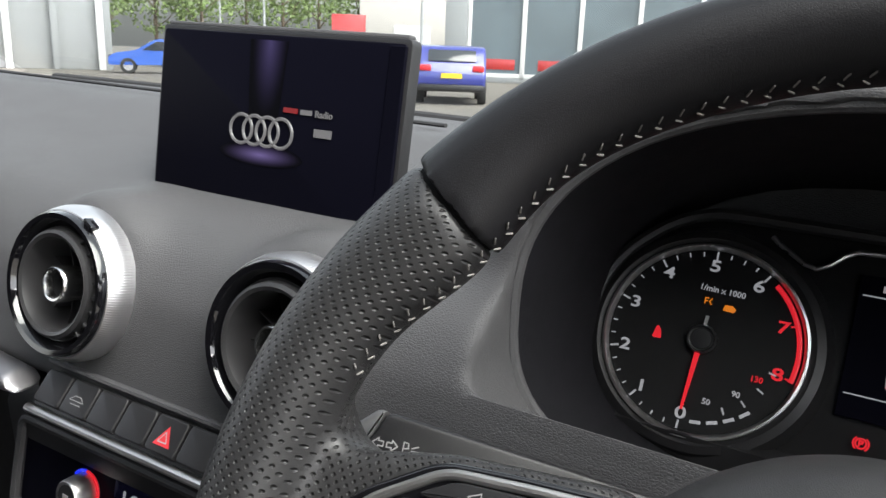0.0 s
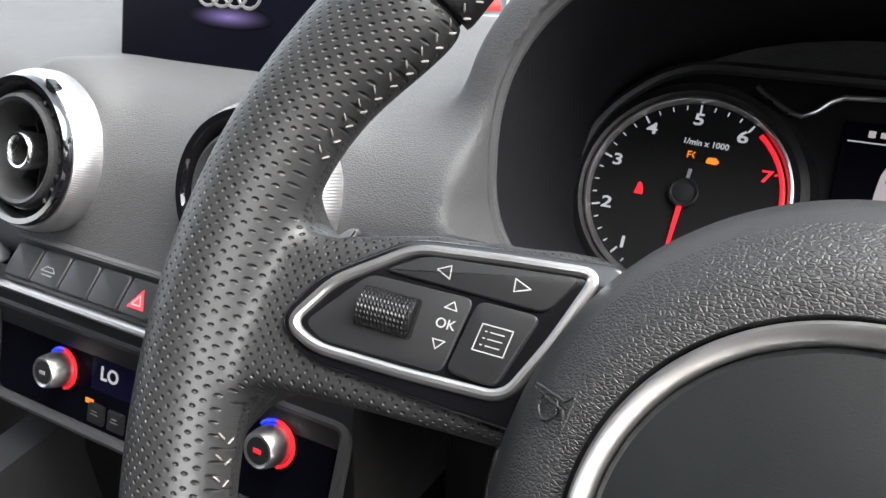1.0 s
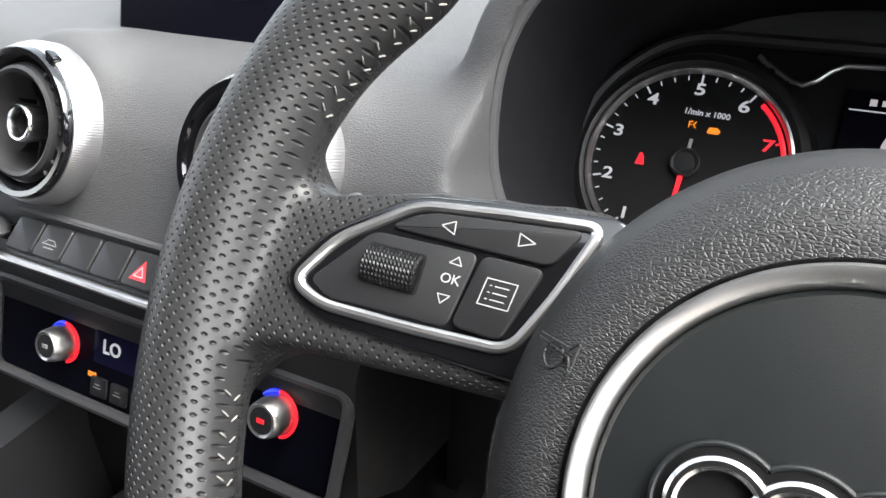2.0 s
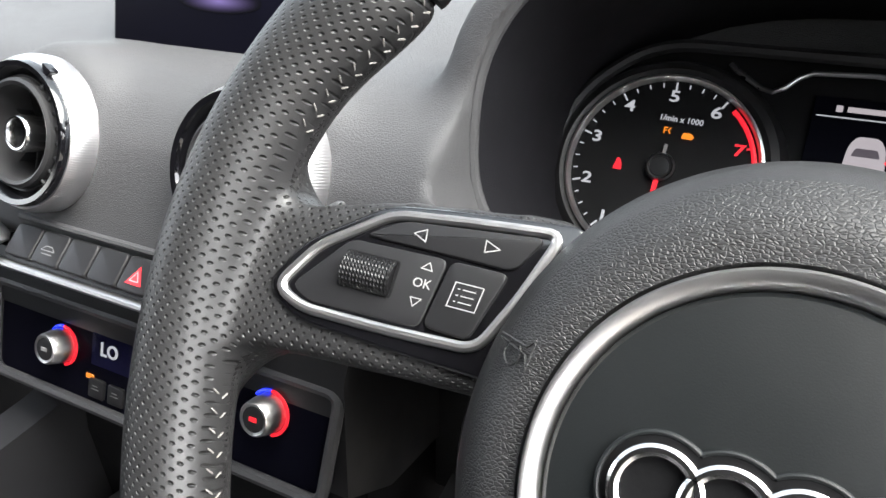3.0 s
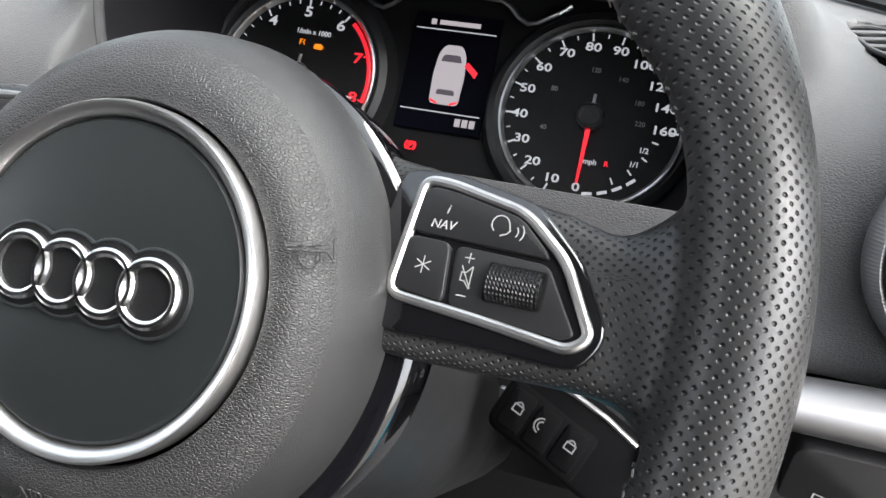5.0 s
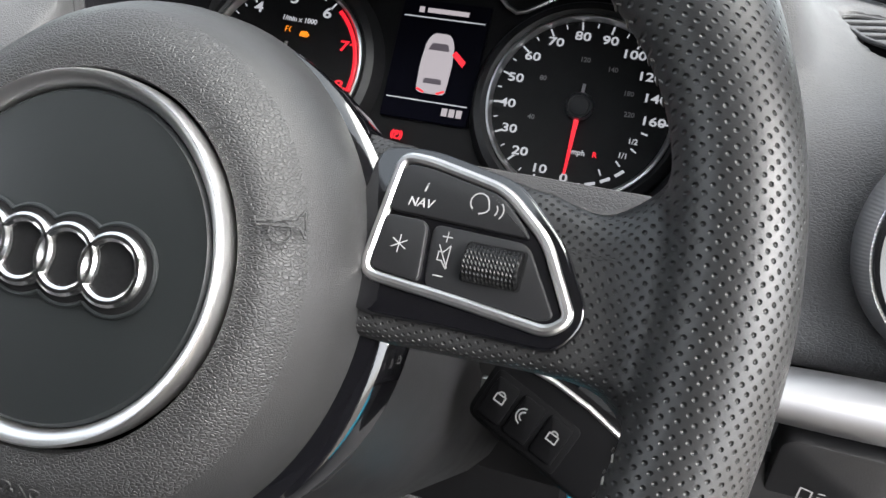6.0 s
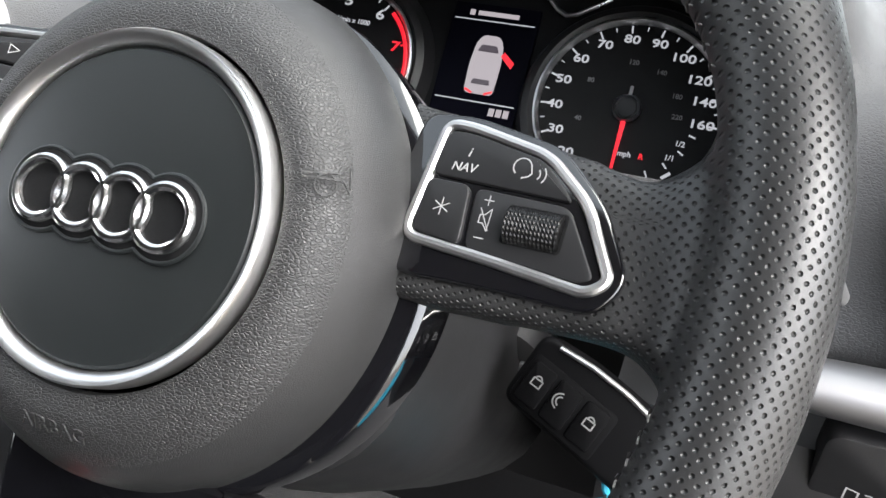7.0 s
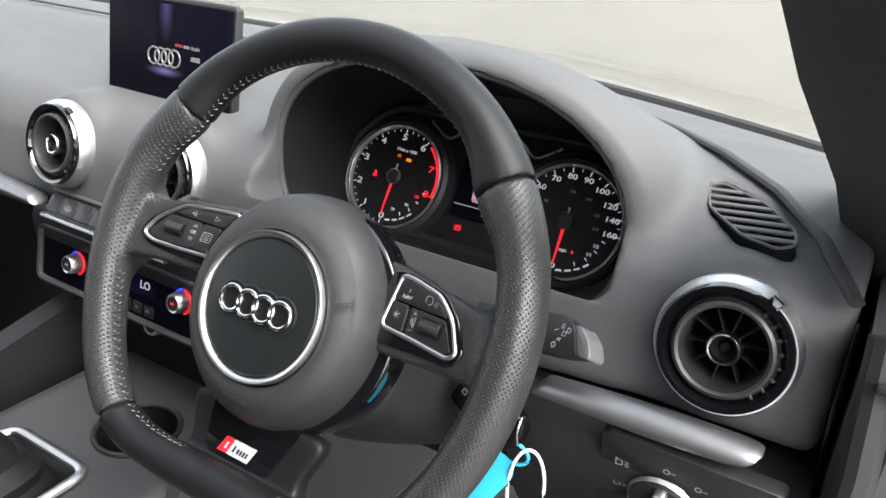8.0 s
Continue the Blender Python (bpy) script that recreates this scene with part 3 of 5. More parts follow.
for x in (-0.030, 0.036):
    part("low_word", letters("LO", 0.0115, m=at(x, 0.007, 0.0006)), WHITELIT, clim)
part("display_field", box((0.003, 0.006, 0.0001), (0.096, 0.020, 0.0004)), surface("dark_blue_field", (0.006, 0.006, 0.02), 0.1), clim)
part("orange_mark", box((-0.045, -0.012, 0.0004), (0.007, 0.003, 0.0006), 0.0004, 1), ORANGELIT, clim)
cb = None
for i in range(6):
    bm = prism(rounded([(-0.0065, -0.006), (0.0065, -0.006), (0.0065, 0.006), (-0.0065, 0.006)], 0.0015), -0.002, 0.002, 0.0008)
    m = at(-0.038 + 0.0165 * i, -0.018, 0)
    if cb is None:
        cb = part("button", bm, SOFTBLACK, clim)
        cb.matrix_basis = m
    else:
        bm.free()
        again(cb, clim, m)
    part("mark", strokes([[(-0.003, 0), (0.003, 0)], [(-0.002, 0.002), (0.002, 0.002)]], 0.0006, 0.0024), DIMPRINT, clim).matrix_basis = m

stack = thing("centre_stack", Matrix(), "black lower centre stack with a round push knob", "console")
part("face", loft([[(x, y, z) for y, z in ((0.358, 0.945), (0.352, 0.93), (0.356, 0.86), (0.40, 0.84), (0.48, 0.84), (0.48, 0.945))] for x in (-0.47, -0.30, -0.188)]), DARKTRIM, stack)
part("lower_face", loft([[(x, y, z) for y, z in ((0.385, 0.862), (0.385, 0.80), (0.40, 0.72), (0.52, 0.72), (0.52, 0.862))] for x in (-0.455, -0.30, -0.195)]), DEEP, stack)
vol = part("volume_knob", lathe([(0.0125, 0.0), (0.0122, 0.010), (0.0110, 0.012), (0.0095, 0.0125), (0.0088, 0.011), (0, 0.011)], 40), CHROME, stack, "round silver-rimmed knob")
vol.matrix_basis = axes((-0.318, 0.384, 0.833), 10)
part("knob_cap", lathe([(0.0088, 0.0112), (0.008, 0.0118), (0, 0.0118)], 32), DARKTRIM, vol)

# ---- instrument cluster ----
CHROMEDIM = surface("dark_chrome", (0.50, 0.50, 0.51), 0.30, metal=1.0)
cl = thing("instrument_cluster", axes(GC, 27.5), "black instrument cluster with two lit dials and a display", "instruments")
back = rounded([(-0.146, -0.045), (-0.10, -0.066), (0.10, -0.066), (0.146, -0.045), (0.142, 0.03), (0.105, 0.066), (-0.105, 0.066), (-0.142, 0.03)], 0.025, 6)
part("backplate", prism(back, -0.02, -0.004, 0.001), DIAL, cl)


def dial(x, names, needle_to, ticks):
    d = part("dial", lathe([(0, -0.002), (0.0465, -0.002), (0.0468, -0.006), (0, -0.006)], 72), DIAL, cl, "black dial face")
    d.matrix_basis = at(x, 0, 0.0040)
    back_ = at(0, 0, -0.0040)
    part("cup", lathe([(0.0495, 0.004), (0.0520, 0.006), (0.0560, 0.004), (0.0600, -0.004)], 72), DARKTRIM, d).matrix_basis = back_
    part("chrome_ring", lathe([(0.0462, -0.004), (0.0466, 0.004), (0.0480, 0.0058), (0.0492, 0.0055), (0.0496, -0.004)], 96, True), CHROME, d, "chrome ring").matrix_basis = back_
    for a, text, size, mat in names:
        part("numeral", letters(text, size, 0.0001, m=at(0.0380 * math.cos(radians(a)), 0.0380 * math.sin(radians(a)), -0.0015) @ Matrix.Diagonal((1.2, 0.88, 1, 1))), mat, d)
    for a, big, mat in ticks:
        m = Matrix.Rotation(radians(a), 4, "Z")
        bm = box((0.0436 if big else 0.0442, 0, -0.0016), (0.0042 if big else 0.0022, 0.0009 if big else 0.0006, 0.0004))
        t = part("tick", bm, mat, d, smooth=0)
        t.matrix_basis = m
    n = part("needle", prism([(0.006, -0.0013), (0.036, -0.0006), (0.036, 0.0006), (0.006, 0.0013)], 0.0, 0.0008), REDLIT, d, "red needle")
    n.matrix_basis = Matrix.Rotation(radians(needle_to), 4, "Z")
    part("tail", box((-0.008, 0, 0.0006), (0.008, 0.0016, 0.001)), PRINT, d).matrix_basis = Matrix.Rotation(radians(needle_to), 4, "Z")
    part("hub_cap", lathe([(0.0072, -0.002), (0.0070, 0.0008), (0.0060, 0.0018), (0.0052, 0.0016), (0.0048, 0.0020), (0, 0.0024)], 40), SOFTBLACK, d)
    part("hub_rim", lathe([(0.0062, 0.0006), (0.0068, 0.0022), (0.0074, 0.0006)], 40, True), CHROMEDIM, d)
    return d


tach_names = [(267 - 35.0 * i, str(i), 0.0095, REDLIT if i > 6 else WHITELIT) for i in range(9)]
tach_ticks = [(267 - 35.0 * i / 4, i % 4 == 0, REDLIT if i > 24 else WHITELIT) for i in range(33)]
tach = dial(-0.0863, tach_names, 267, tach_ticks)
part("red_band", tube([(a, b, -0.0012) for a, b in arc(0, 0, 0.0444, 50, -14, 30)], 0.0012, 6, flat=0.3), REDLIT, tach, "red band of the dial")
part("unit_word", letters("1/min x 1000", 0.0042, 0.0001, m=at(0.0045, 0.0262, -0.0015, -2)), WHITELIT, tach)
TURN = 7
speed = [(262, "0"), (241, "10"), (220, "20"), (199, "30"), (178, "40"), (156.5, "50"), (135, "60"), (113.5, "70"), (92, "80"), (70, "90"), (48, "100"), (26, "120"), (8, "140"), (-10, "160")]
speedo_ticks = [(262 + TURN - 10.6 * i, i % 2 == 0, WHITELIT) for i in range(21)] + [(a + TURN, a in (26, 8, -10), WHITELIT) for a in (39, 26, 17, 8, -1, -10)]
speedo = dial(0.0863, [(a + TURN, s, 0.0072, WHITELIT) for a, s in speed], 262 + TURN, speedo_ticks)
part("unit_word", letters("mph", 0.004, 0.0001, m=at(0.004, -0.0235, -0.0015)), WHITELIT, speedo)
for a, s in ((150, "80"), (200, "40"), (95, "120"), (60, "140"), (25, "180"), (0, "220")):
    part("small_numeral", letters(s, 0.0036, 0.0001, m=at(0.0255 * math.cos(radians(a)), 0.0255 * math.sin(radians(a)), -0.0015)), DIMPRINT, speedo)
for d, names in ((tach, (("50", 0.0085, -0.0295, WHITELIT), ("90", 0.021, -0.0225, WHITELIT), ("130", 0.0285, -0.0130, REDLIT))), (speedo, (("1/2", 0.030, -0.0135, WHITELIT), ("1/1", 0.0265, -0.0215, WHITELIT), ("R", 0.0125, -0.0235, REDLIT)))):
    for s, x, y, mat in names:
        part("small_numeral", letters(s, 0.0040, 0.0001, m=at(x, y, -0.0015)), mat, d)
    for i in range(4):
        a = -82 + 11 * i
        part("level_bar", box((0, 0, -0.0012), (0.0052, 0.0016, 0.0004)), WHITELIT, d, smooth=0).matrix_basis = at(0.0408 * math.cos(radians(a)), 0.0408 * math.sin(radians(a)), 0, a + 90)
    for i in range(4):
        a = -62 + 16 * i
        part("tick", box((0, 0, -0.0014), (0.0035, 0.0008, 0.0004)), WHITELIT, d, smooth=0).matrix_basis = at(0.036 * math.cos(radians(a)), 0.036 * math.sin(radians(a)), 0, a)
# tell-tales
part("engine_lamp", prism(rounded([(-0.004, -0.0018), (0.003, -0.0022), (0.0045, 0.0), (0.002, 0.0022), (-0.003, 0.0020)], 0.0006), -0.0018, -0.0012), ORANGELIT, tach).matrix_basis = at(0.0095, 0.0180, 0) @ Matrix.Scale(0.75, 4)
part("exhaust_lamp", strokes([[(-0.002, -0.002), (-0.002, 0.002), (0.0, 0.002)], [(0.0022, 0.002), (0.0008, 0), (0.0022, -0.002)], [(-0.002, 0), (-0.0005, 0)]], 0.0008, -0.0012), ORANGELIT, tach).matrix_basis = at(-0.0010, 0.0198, 0) @ Matrix.Scale(0.75, 4)
part("belt_lamp", prism(rounded([(-0.0022, -0.003), (0.0024, -0.003), (0.0018, 0.0008), (0.0004, 0.0032), (-0.0008, 0.003), (-0.0014, 0.0)], 0.0006), -0.0018, -0.0012), REDLIT, tach).matrix_basis = at(-0.022, -0.001, 0)
brake = part("brake_lamp", tube([(x, y, -0.001) for x, y in arc(0, 0, 0.0026, 0, 345, 20)], 0.0005, 6, closed=True), REDLIT, cl)
brake.matrix_basis = at(-0.0100, -0.0295, 0) @ Matrix.Scale(0.85, 4)
part("brake_mark", strokes([arc(0, 0, 0.0038, 130, 230, 6), arc(0, 0, 0.0038, -50, 50, 6), [(-0.0008, -0.0015), (-0.0008, 0.0015), (0.0008, 0.0012), (0.0006, 0.0), (-0.0008, -0.0001)]], 0.0009, -0.0008), REDLIT, brake)
# middle display
md = part("display_field", box((0.0025, 0.0145, -0.003), (0.051, 0.068, 0.003), 0.0004, 1), SCREEN, cl, "dark middle display")
for y in (0.0385, -0.0085):
    part("display_line", box((0.0025, y, -0.0012), (0.047, 0.0006, 0.0003)), WHITELIT, md)
CARGREY = glowing("display_grey", (0.62, 0.56, 0.60), 0.14)
CARDARK = glowing("display_dark", (0.10, 0.08, 0.10), 0.14)
part("text_bar", box((0.004, 0.0427, -0.0012), (0.024, 0.0026, 0.0003)), CARGREY, md)
part("text_bar", box((-0.0115, 0.0427, -0.0012), (0.003, 0.0032, 0.0003)), CARGREY, md)
for i in range(3):
    part("digit_bar", box((0.014 + 0.0042 * i, -0.0130, -0.0012), (0.0032, 0.0044, 0.0003)), CARGREY, md)
car = part("car_picture", prism(rounded([(-0.0085, -0.017), (0.0085, -0.017), (0.0092, 0.0), (0.0080, 0.012), (0.0050, 0.0172), (-0.0050, 0.0172), (-0.0080, 0.012), (-0.0092, 0.0)], 0.003, 4), -0.0014, -0.0010), CARGREY, md)
car.matrix_basis = at(0.0035, 0.0130, 0)
part("picture_screen", prism(rounded([(-0.0062, 0.0075), (0.0062, 0.0075), (0.0045, 0.0115), (-0.0045, 0.0115)], 0.001), -0.0010, -0.0008), CARDARK, car)
part("picture_rear", prism(rounded([(-0.0055, -0.0115), (0.0055, -0.0115), (0.0048, -0.0085), (-0.0048, -0.0085)], 0.001), -0.0010, -0.0008), CARDARK, car)
part("picture_lamps", strokes([[(-0.0078, -0.0150), (-0.004, -0.0166)], [(0.004, -0.0166), (0.0078, -0.0150)]], 0.0012, -0.0007), REDLIT, car)
part("picture_door", prism([(0.0080, 0.006), (0.0098, 0.0085), (0.0165, 0.003), (0.0150, -0.0002)], -0.0010, -0.0006), REDLIT, car, "red open door sign")
# chevron trims above the display
for s in (-1, 1):
    pts = [(s * 0.0645, 0.0585), (s * 0.061, 0.0555), (s * 0.048, 0.0475), (s * 0.0425, 0.0462), (s * 0.037, 0.0490), (s * 0.0315, 0.0545), (s * 0.026, 0.0575), (s * 0.0, 0.0590)]
    part("chevron_trim", tube([(x, y, 0.002) for x, y in pts], 0.0013, 8), CHROMEDIM, cl, "dark chrome chevron")
part("lower_lip", loft([[(x, y, z) for y, z in ((-0.064, -0.01), (-0.060, 0.012), (-0.066, 0.05), (-0.075, 0.05), (-0.075, -0.01))] for x in (-0.125, 0.0, 0.125)]), DARKTRIM, cl)
tuber = part("brow", tube([(x, y, 0.003) for x, y in back], 0.0035, 8, closed=True), DARKTRIM, cl)

# ---- steering column, stalks ----
WC = Vector((0.0024, 0.263, 1.040))
WM = axes(WC, 28.0)
col = thing("steering_column", WM, "dark grey plastic steering column cover", "steering column")


def ring_of(cx, cy, z, a, b, n=28, p=2.6):
    e = 2 / p
    return [(cx + a * math.copysign(abs(math.cos(2 * math.pi * i / n)) ** e, math.cos(2 * math.pi * i / n)), cy + b * math.copysign(abs(math.sin(2 * math.pi * i / n)) ** e, math.sin(2 * math.pi * i / n)), z) for i in range(n)]


part("shroud", loft([ring_of(0, -0.040, -0.026, 0.060, 0.052), ring_of(0, -0.042, -0.032, 0.070, 0.062), ring_of(0, -0.044, -0.060, 0.080, 0.068), ring_of(0, -0.052, -0.12, 0.088, 0.066), ring_of(0, -0.060, -0.19, 0.092, 0.062)]), surface("column_plastic", (0.010, 0.010, 0.011), 0.5, grain=1200, relief=0.00005), col)
part("boss", lathe([(0.046, -0.035), (0.062, -0.022), (0.062, -0.010), (0, -0.010)], 48, centre=(0, -0.033)), DEEP, col)


def facing(p, normal, along):
    x = Vector(along).normalized()
    z = Vector(normal)
    z = (z - x * z.dot(x)).normalized()
    m = Matrix((x, z.cross(x), z)).transposed().to_4x4()
    m.translation = p
    return m


def stalk(name, label, m, arm, cap):
    """A flat-faced column stalk with a silver-grey end."""
    s = thing(name, m, label, "stalk")
    part("arm", prism(rounded(arm, 0.003, 4), -0.015, 0.0, 0.0014, 3), STALKGREY, s)
    part("end_cap", prism(rounded(cap, 0.0022, 4), -0.015, 0.0004, 0.0012, 3), CAPGREY, s, "grey end cap")
    return s


STALKGREY = surface("stalk_plastic", (0.012, 0.012, 0.013), 0.42, grain=1400, relief=0.00004, big=12)
ind = stalk("indicator_stalk", "dark grey indicator stalk with white arrow print", facing((-0.161, 0.290, 1.0345), (0.2, -0.8, 0.5), (0.912, 0.41, 0)),
            [(0.0052, -0.0050), (0.0142, 0.0106), (0.071, -0.0014), (0.108, -0.0095), (0.108, -0.024), (0.012, -0.016)],
            [(0.0016, 0.0018), (0.0040, 0.0062), (0.0108, 0.0112), (0.0141, 0.0108), (0.0050, -0.0052), (0.0035, -0.0060)])
a1 = [(-0.012, 0), (-0.007, 0.0045), (-0.007, 0.0020), (-0.0025, 0.0020), (-0.0025, -0.0020), (-0.007, -0.0020), (-0.007, -0.0045), (-0.012, 0)]
a2 = [(-x - 0.002, y) for x, y in a1]
part("print", strokes([a1, a2, [(0.0150, -0.006), (0.0150, 0.005), (0.0190, 0.0045), (0.0195, 0.0005), (0.0150, -0.0005)], [(0.0225, 0.001), (0.028, 0.0035)], [(0.0225, -0.001), (0.028, -0.001)], [(0.0225, -0.003), (0.027, -0.006)]], 0.0011, 0), PRINT, ind, smooth=0).matrix_basis = at(0.0146, -0.0004, 0.0003, -6.5) @ Matrix.Diagonal((0.40, 0.40, 1, 1))
wip = stalk("wiper_stalk", "dark grey wiper stalk with white printed signs", facing((0.1755, 0.308, 1.025), (0.1, -0.8, 0.5), (0.142, -0.056, 0.021)),
            [(-0.0085, 0.0086), (0.0022, -0.0084), (-0.013, -0.0129), (-0.05, -0.0190), (-0.095, -0.022), (-0.095, -0.0015), (-0.072, 0.0020), (-0.050, 0.0056), (-0.028, 0.0112), (-0.019, 0.0116)],
            [(-0.0083, 0.0088), (-0.0032, 0.0096), (0.0062, 0.0030), (0.0109, -0.0047), (0.0102, -0.0078), (0.0025, -0.0084)])


def tile(x, y, w, h):
    return [(x - w, y - h), (x + w, y - h), (x + w, y + h), (x - w, y + h), (x - w, y - h)]


part("print", strokes([tile(-0.0108, 0.0040, 0.0012, 0.0014), tile(-0.0134, 0.0010, 0.0013, 0.0014), tile(-0.0160, 0.0052, 0.0008, 0.0012), [(-0.0170, -0.0040), (-0.0140, -0.0024)], [(-0.0165, -0.0022), (-0.0146, -0.0044)],
                       [(-0.0200, -0.0075), (-0.0180, -0.0058), (-0.0162, -0.0080), (-0.0182, -0.0098), (-0.0200, -0.0075)], [(-0.0215, 0.0008), (-0.0190, 0.0024)], [(-0.052, 0.0022), (-0.048, 0.0036)], [(-0.046, -0.0040), (-0.041, -0.0004)], arc(-0.040, -0.0036, 0.0022, 20, 160, 6), [(-0.034, 0.0040), (-0.030, 0.0054)]], 0.0005, 0.0003), PRINT, wip, smooth=0)

# ---- steering wheel ----
wheel = thing("steering_wheel", WM, "black leather sports steering wheel with pale stitching", "steering wheel")
RX, CY, RIMZ = 0.0, -0.0118, 0.0197


def from_top(deg):
    return abs(((deg - 90 + 180) % 360) - 180)


def thumb(d):
    """The swelling on the inner side where the thumbs rest."""
    return 0.0043 * math.exp(-((d - 55) / 10.5) ** 2)


def half_width(d):
    return 0.0135 + 0.0012 * math.exp(-((d - 95) / 30) ** 2)


def rim_radius(t):
    """The middle line: a circle above, squashed flat at the bottom."""
    sn = math.sin(t)
    outer = 0.1732
    if sn < 0:
        outer *= 1 + 0.06 * sn * sn
        outer *= (1 + (outer * -sn / 0.150) ** 14) ** (-1 / 14)
    d = from_top(math.degrees(t))
    return outer - half_width(d) - thumb(d)


def rim_at(t, a=0.0, phi=0.0, b=0.0):
    r = rim_radius(t) + a * math.cos(phi)
    return Vector((RX + r * math.cos(t), CY + r * math.sin(t), RIMZ + b * math.sin(phi)))


def girth(deg):
    """The rim's half width in its plane and half depth: thicker where the driver holds it."""
    d = from_top(deg)
    return half_width(d) + thumb(d), 0.0150 + 0.0028 * math.exp(-((d - 80) / 30) ** 2)


def rim_piece(d0, d1, n, seg=28, shrink=0.0):
    rings = []
    for i in range(n + 1):
        deg = d0 + (d1 - d0) * i / n
        a, b = girth(deg)
        rings.append([rim_at(radians(deg), a - shrink, 2 * math.pi * k / seg, b - shrink) for k in range(seg)])
    return loft(rings)


def unrolled(me):
    """Writes lengths along and round the rim as the mesh's coordinates."""
    uv = me.uv_layers.new(name="UVMap")
    co = np.empty(len(me.vertices) * 3)
    me.vertices.foreach_get("co", co)
    co = co.reshape(-1, 3)
    x, y, z = co[:, 0] - RX, co[:, 1] - CY, co[:, 2] - RIMZ
    t = np.arctan2(y, -np.abs(x))
    t = np.where(t < 0, t + 2 * np.pi, t)
    rad = np.hypot(x, y)
    rc = np.array([rim_radius(v) for v in t])
    phi = np.arctan2(z, rad - rc)
    round_ = 0.0175
    v = np.where(rad > rc, phi * round_, np.where(z > -0.004, round_ * np.pi / 2 + (rc - rad), phi * round_))
    u = (t - np.pi) * np.maximum(rad, 0.12)
    u = np.where(rad < rc - 0.016, u + np.where(y - 0.01 > 0, 1, -1) * np.minimum(z + 0.004, 0) * 1.0, u)
    v = np.where(rad < rc - 0.016, round_ * np.pi / 2 + (rc - rad), v)
    loops = np.empty(len(me.loops), dtype=np.int32)
    me.loops.foreach_get("vertex_index", loops)
    uv.data.foreach_set("uv", np.stack([u[loops], v[loops]], 1).ravel())
    return me


def dished(centre, shift, side):
    """The leaning, slightly dished plane of a spoke's buttons."""
    c = Vector(centre)
    return Matrix.Translation(c + Vector(shift)) @ Euler((radians(-7), radians(side * -6.5), 0)).to_matrix().to_4x4() @ Matrix.Scale(0.935, 4) @ Matrix.Translation(-c)


FIELD_L = dished((-0.0833, 0.0012, 0.0037), (0.0011, 0.0031, 0.0117), -1)
FIELD_R = dished((0.0942, -0.0071, 0.0039), (-0.0037, 0.0035, 0.0080), 1)
SPOKE_L = [(-0.165, 0.016), (-0.139, 0.0100), (-0.125, 0.0140), (-0.109, 0.0182), (-0.056, 0.0240), (-0.048, -0.010), (-0.056, -0.0300), (-0.107, -0.0325), (-0.132, -0.0340), (-0.165, -0.040)]
SPOKE_R = [(0.056, 0.0215), (0.067, 0.0200), (0.1206, 0.0110), (0.142, 0.0035), (0.165, 0.007), (0.165, -0.045), (0.140, -0.0370), (0.122, -0.0370), (0.0727, -0.0395), (0.056, -0.036), (0.048, -0.01)]
def flare(s):
    """Padding where a spoke swells into the rim."""
    rings = []
    for i in range(14):
        t = i / 13
        x, top = RX + s * (0.118 + 0.040 * t), 0.0105 + 0.0200 * t ** 1.5
        hi, lo = 0.0115 + (0.042 * t ** 2.4 if s > 0 else 0.036 * t ** 3.4) - 0.003 * (s > 0), -0.0285 - 0.040 * t ** 3.0 - 0.003 * (s > 0)
        rings.append([(x, lo, 0.000), (x, hi, 0.000), (x, hi, top - 0.007), (x, hi - 0.006, top - 0.001), (x, (hi + lo) / 2, top), (x, lo + 0.006, top - 0.001), (x, lo, top - 0.007)])
    return [loft(rings)]


core = part("rim_core", rim_piece(0, 360, 120, 16, 0.0022), DEEP, wheel)
part("upper_rim", fused([rim_piece(36.05, 141.95, 60, shrink=-0.0004)], 0.0017, 5), LEATHER, wheel, "smooth black leather upper rim")
part("lower_rim", fused([rim_piece(230, 310, 50), prism(rounded([(-0.062, -0.152), (-0.044, -0.134), (-0.056, -0.098), (0.058, -0.098), (0.044, -0.134), (0.062, -0.152)], 0.010), -0.004, 0.0098)], 0.0020, 9), LEATHER, wheel, "smooth black leather lower rim")
for s in (-1, 1):
    poly = SPOKE_L if s < 0 else SPOKE_R
    a0, a1_ = (142.0, 229.5) if s < 0 else (-49.5, 36.0)
    me = fused([rim_piece(a0, a1_, 56), moved(prism(rounded(poly, 0.004), -0.016, 0.0008), FIELD_L if s < 0 else FIELD_R)] + flare(s), 0.0018, 34)
    part("grip", unrolled(me), PERF, wheel, "perforated black leather grip and spoke")

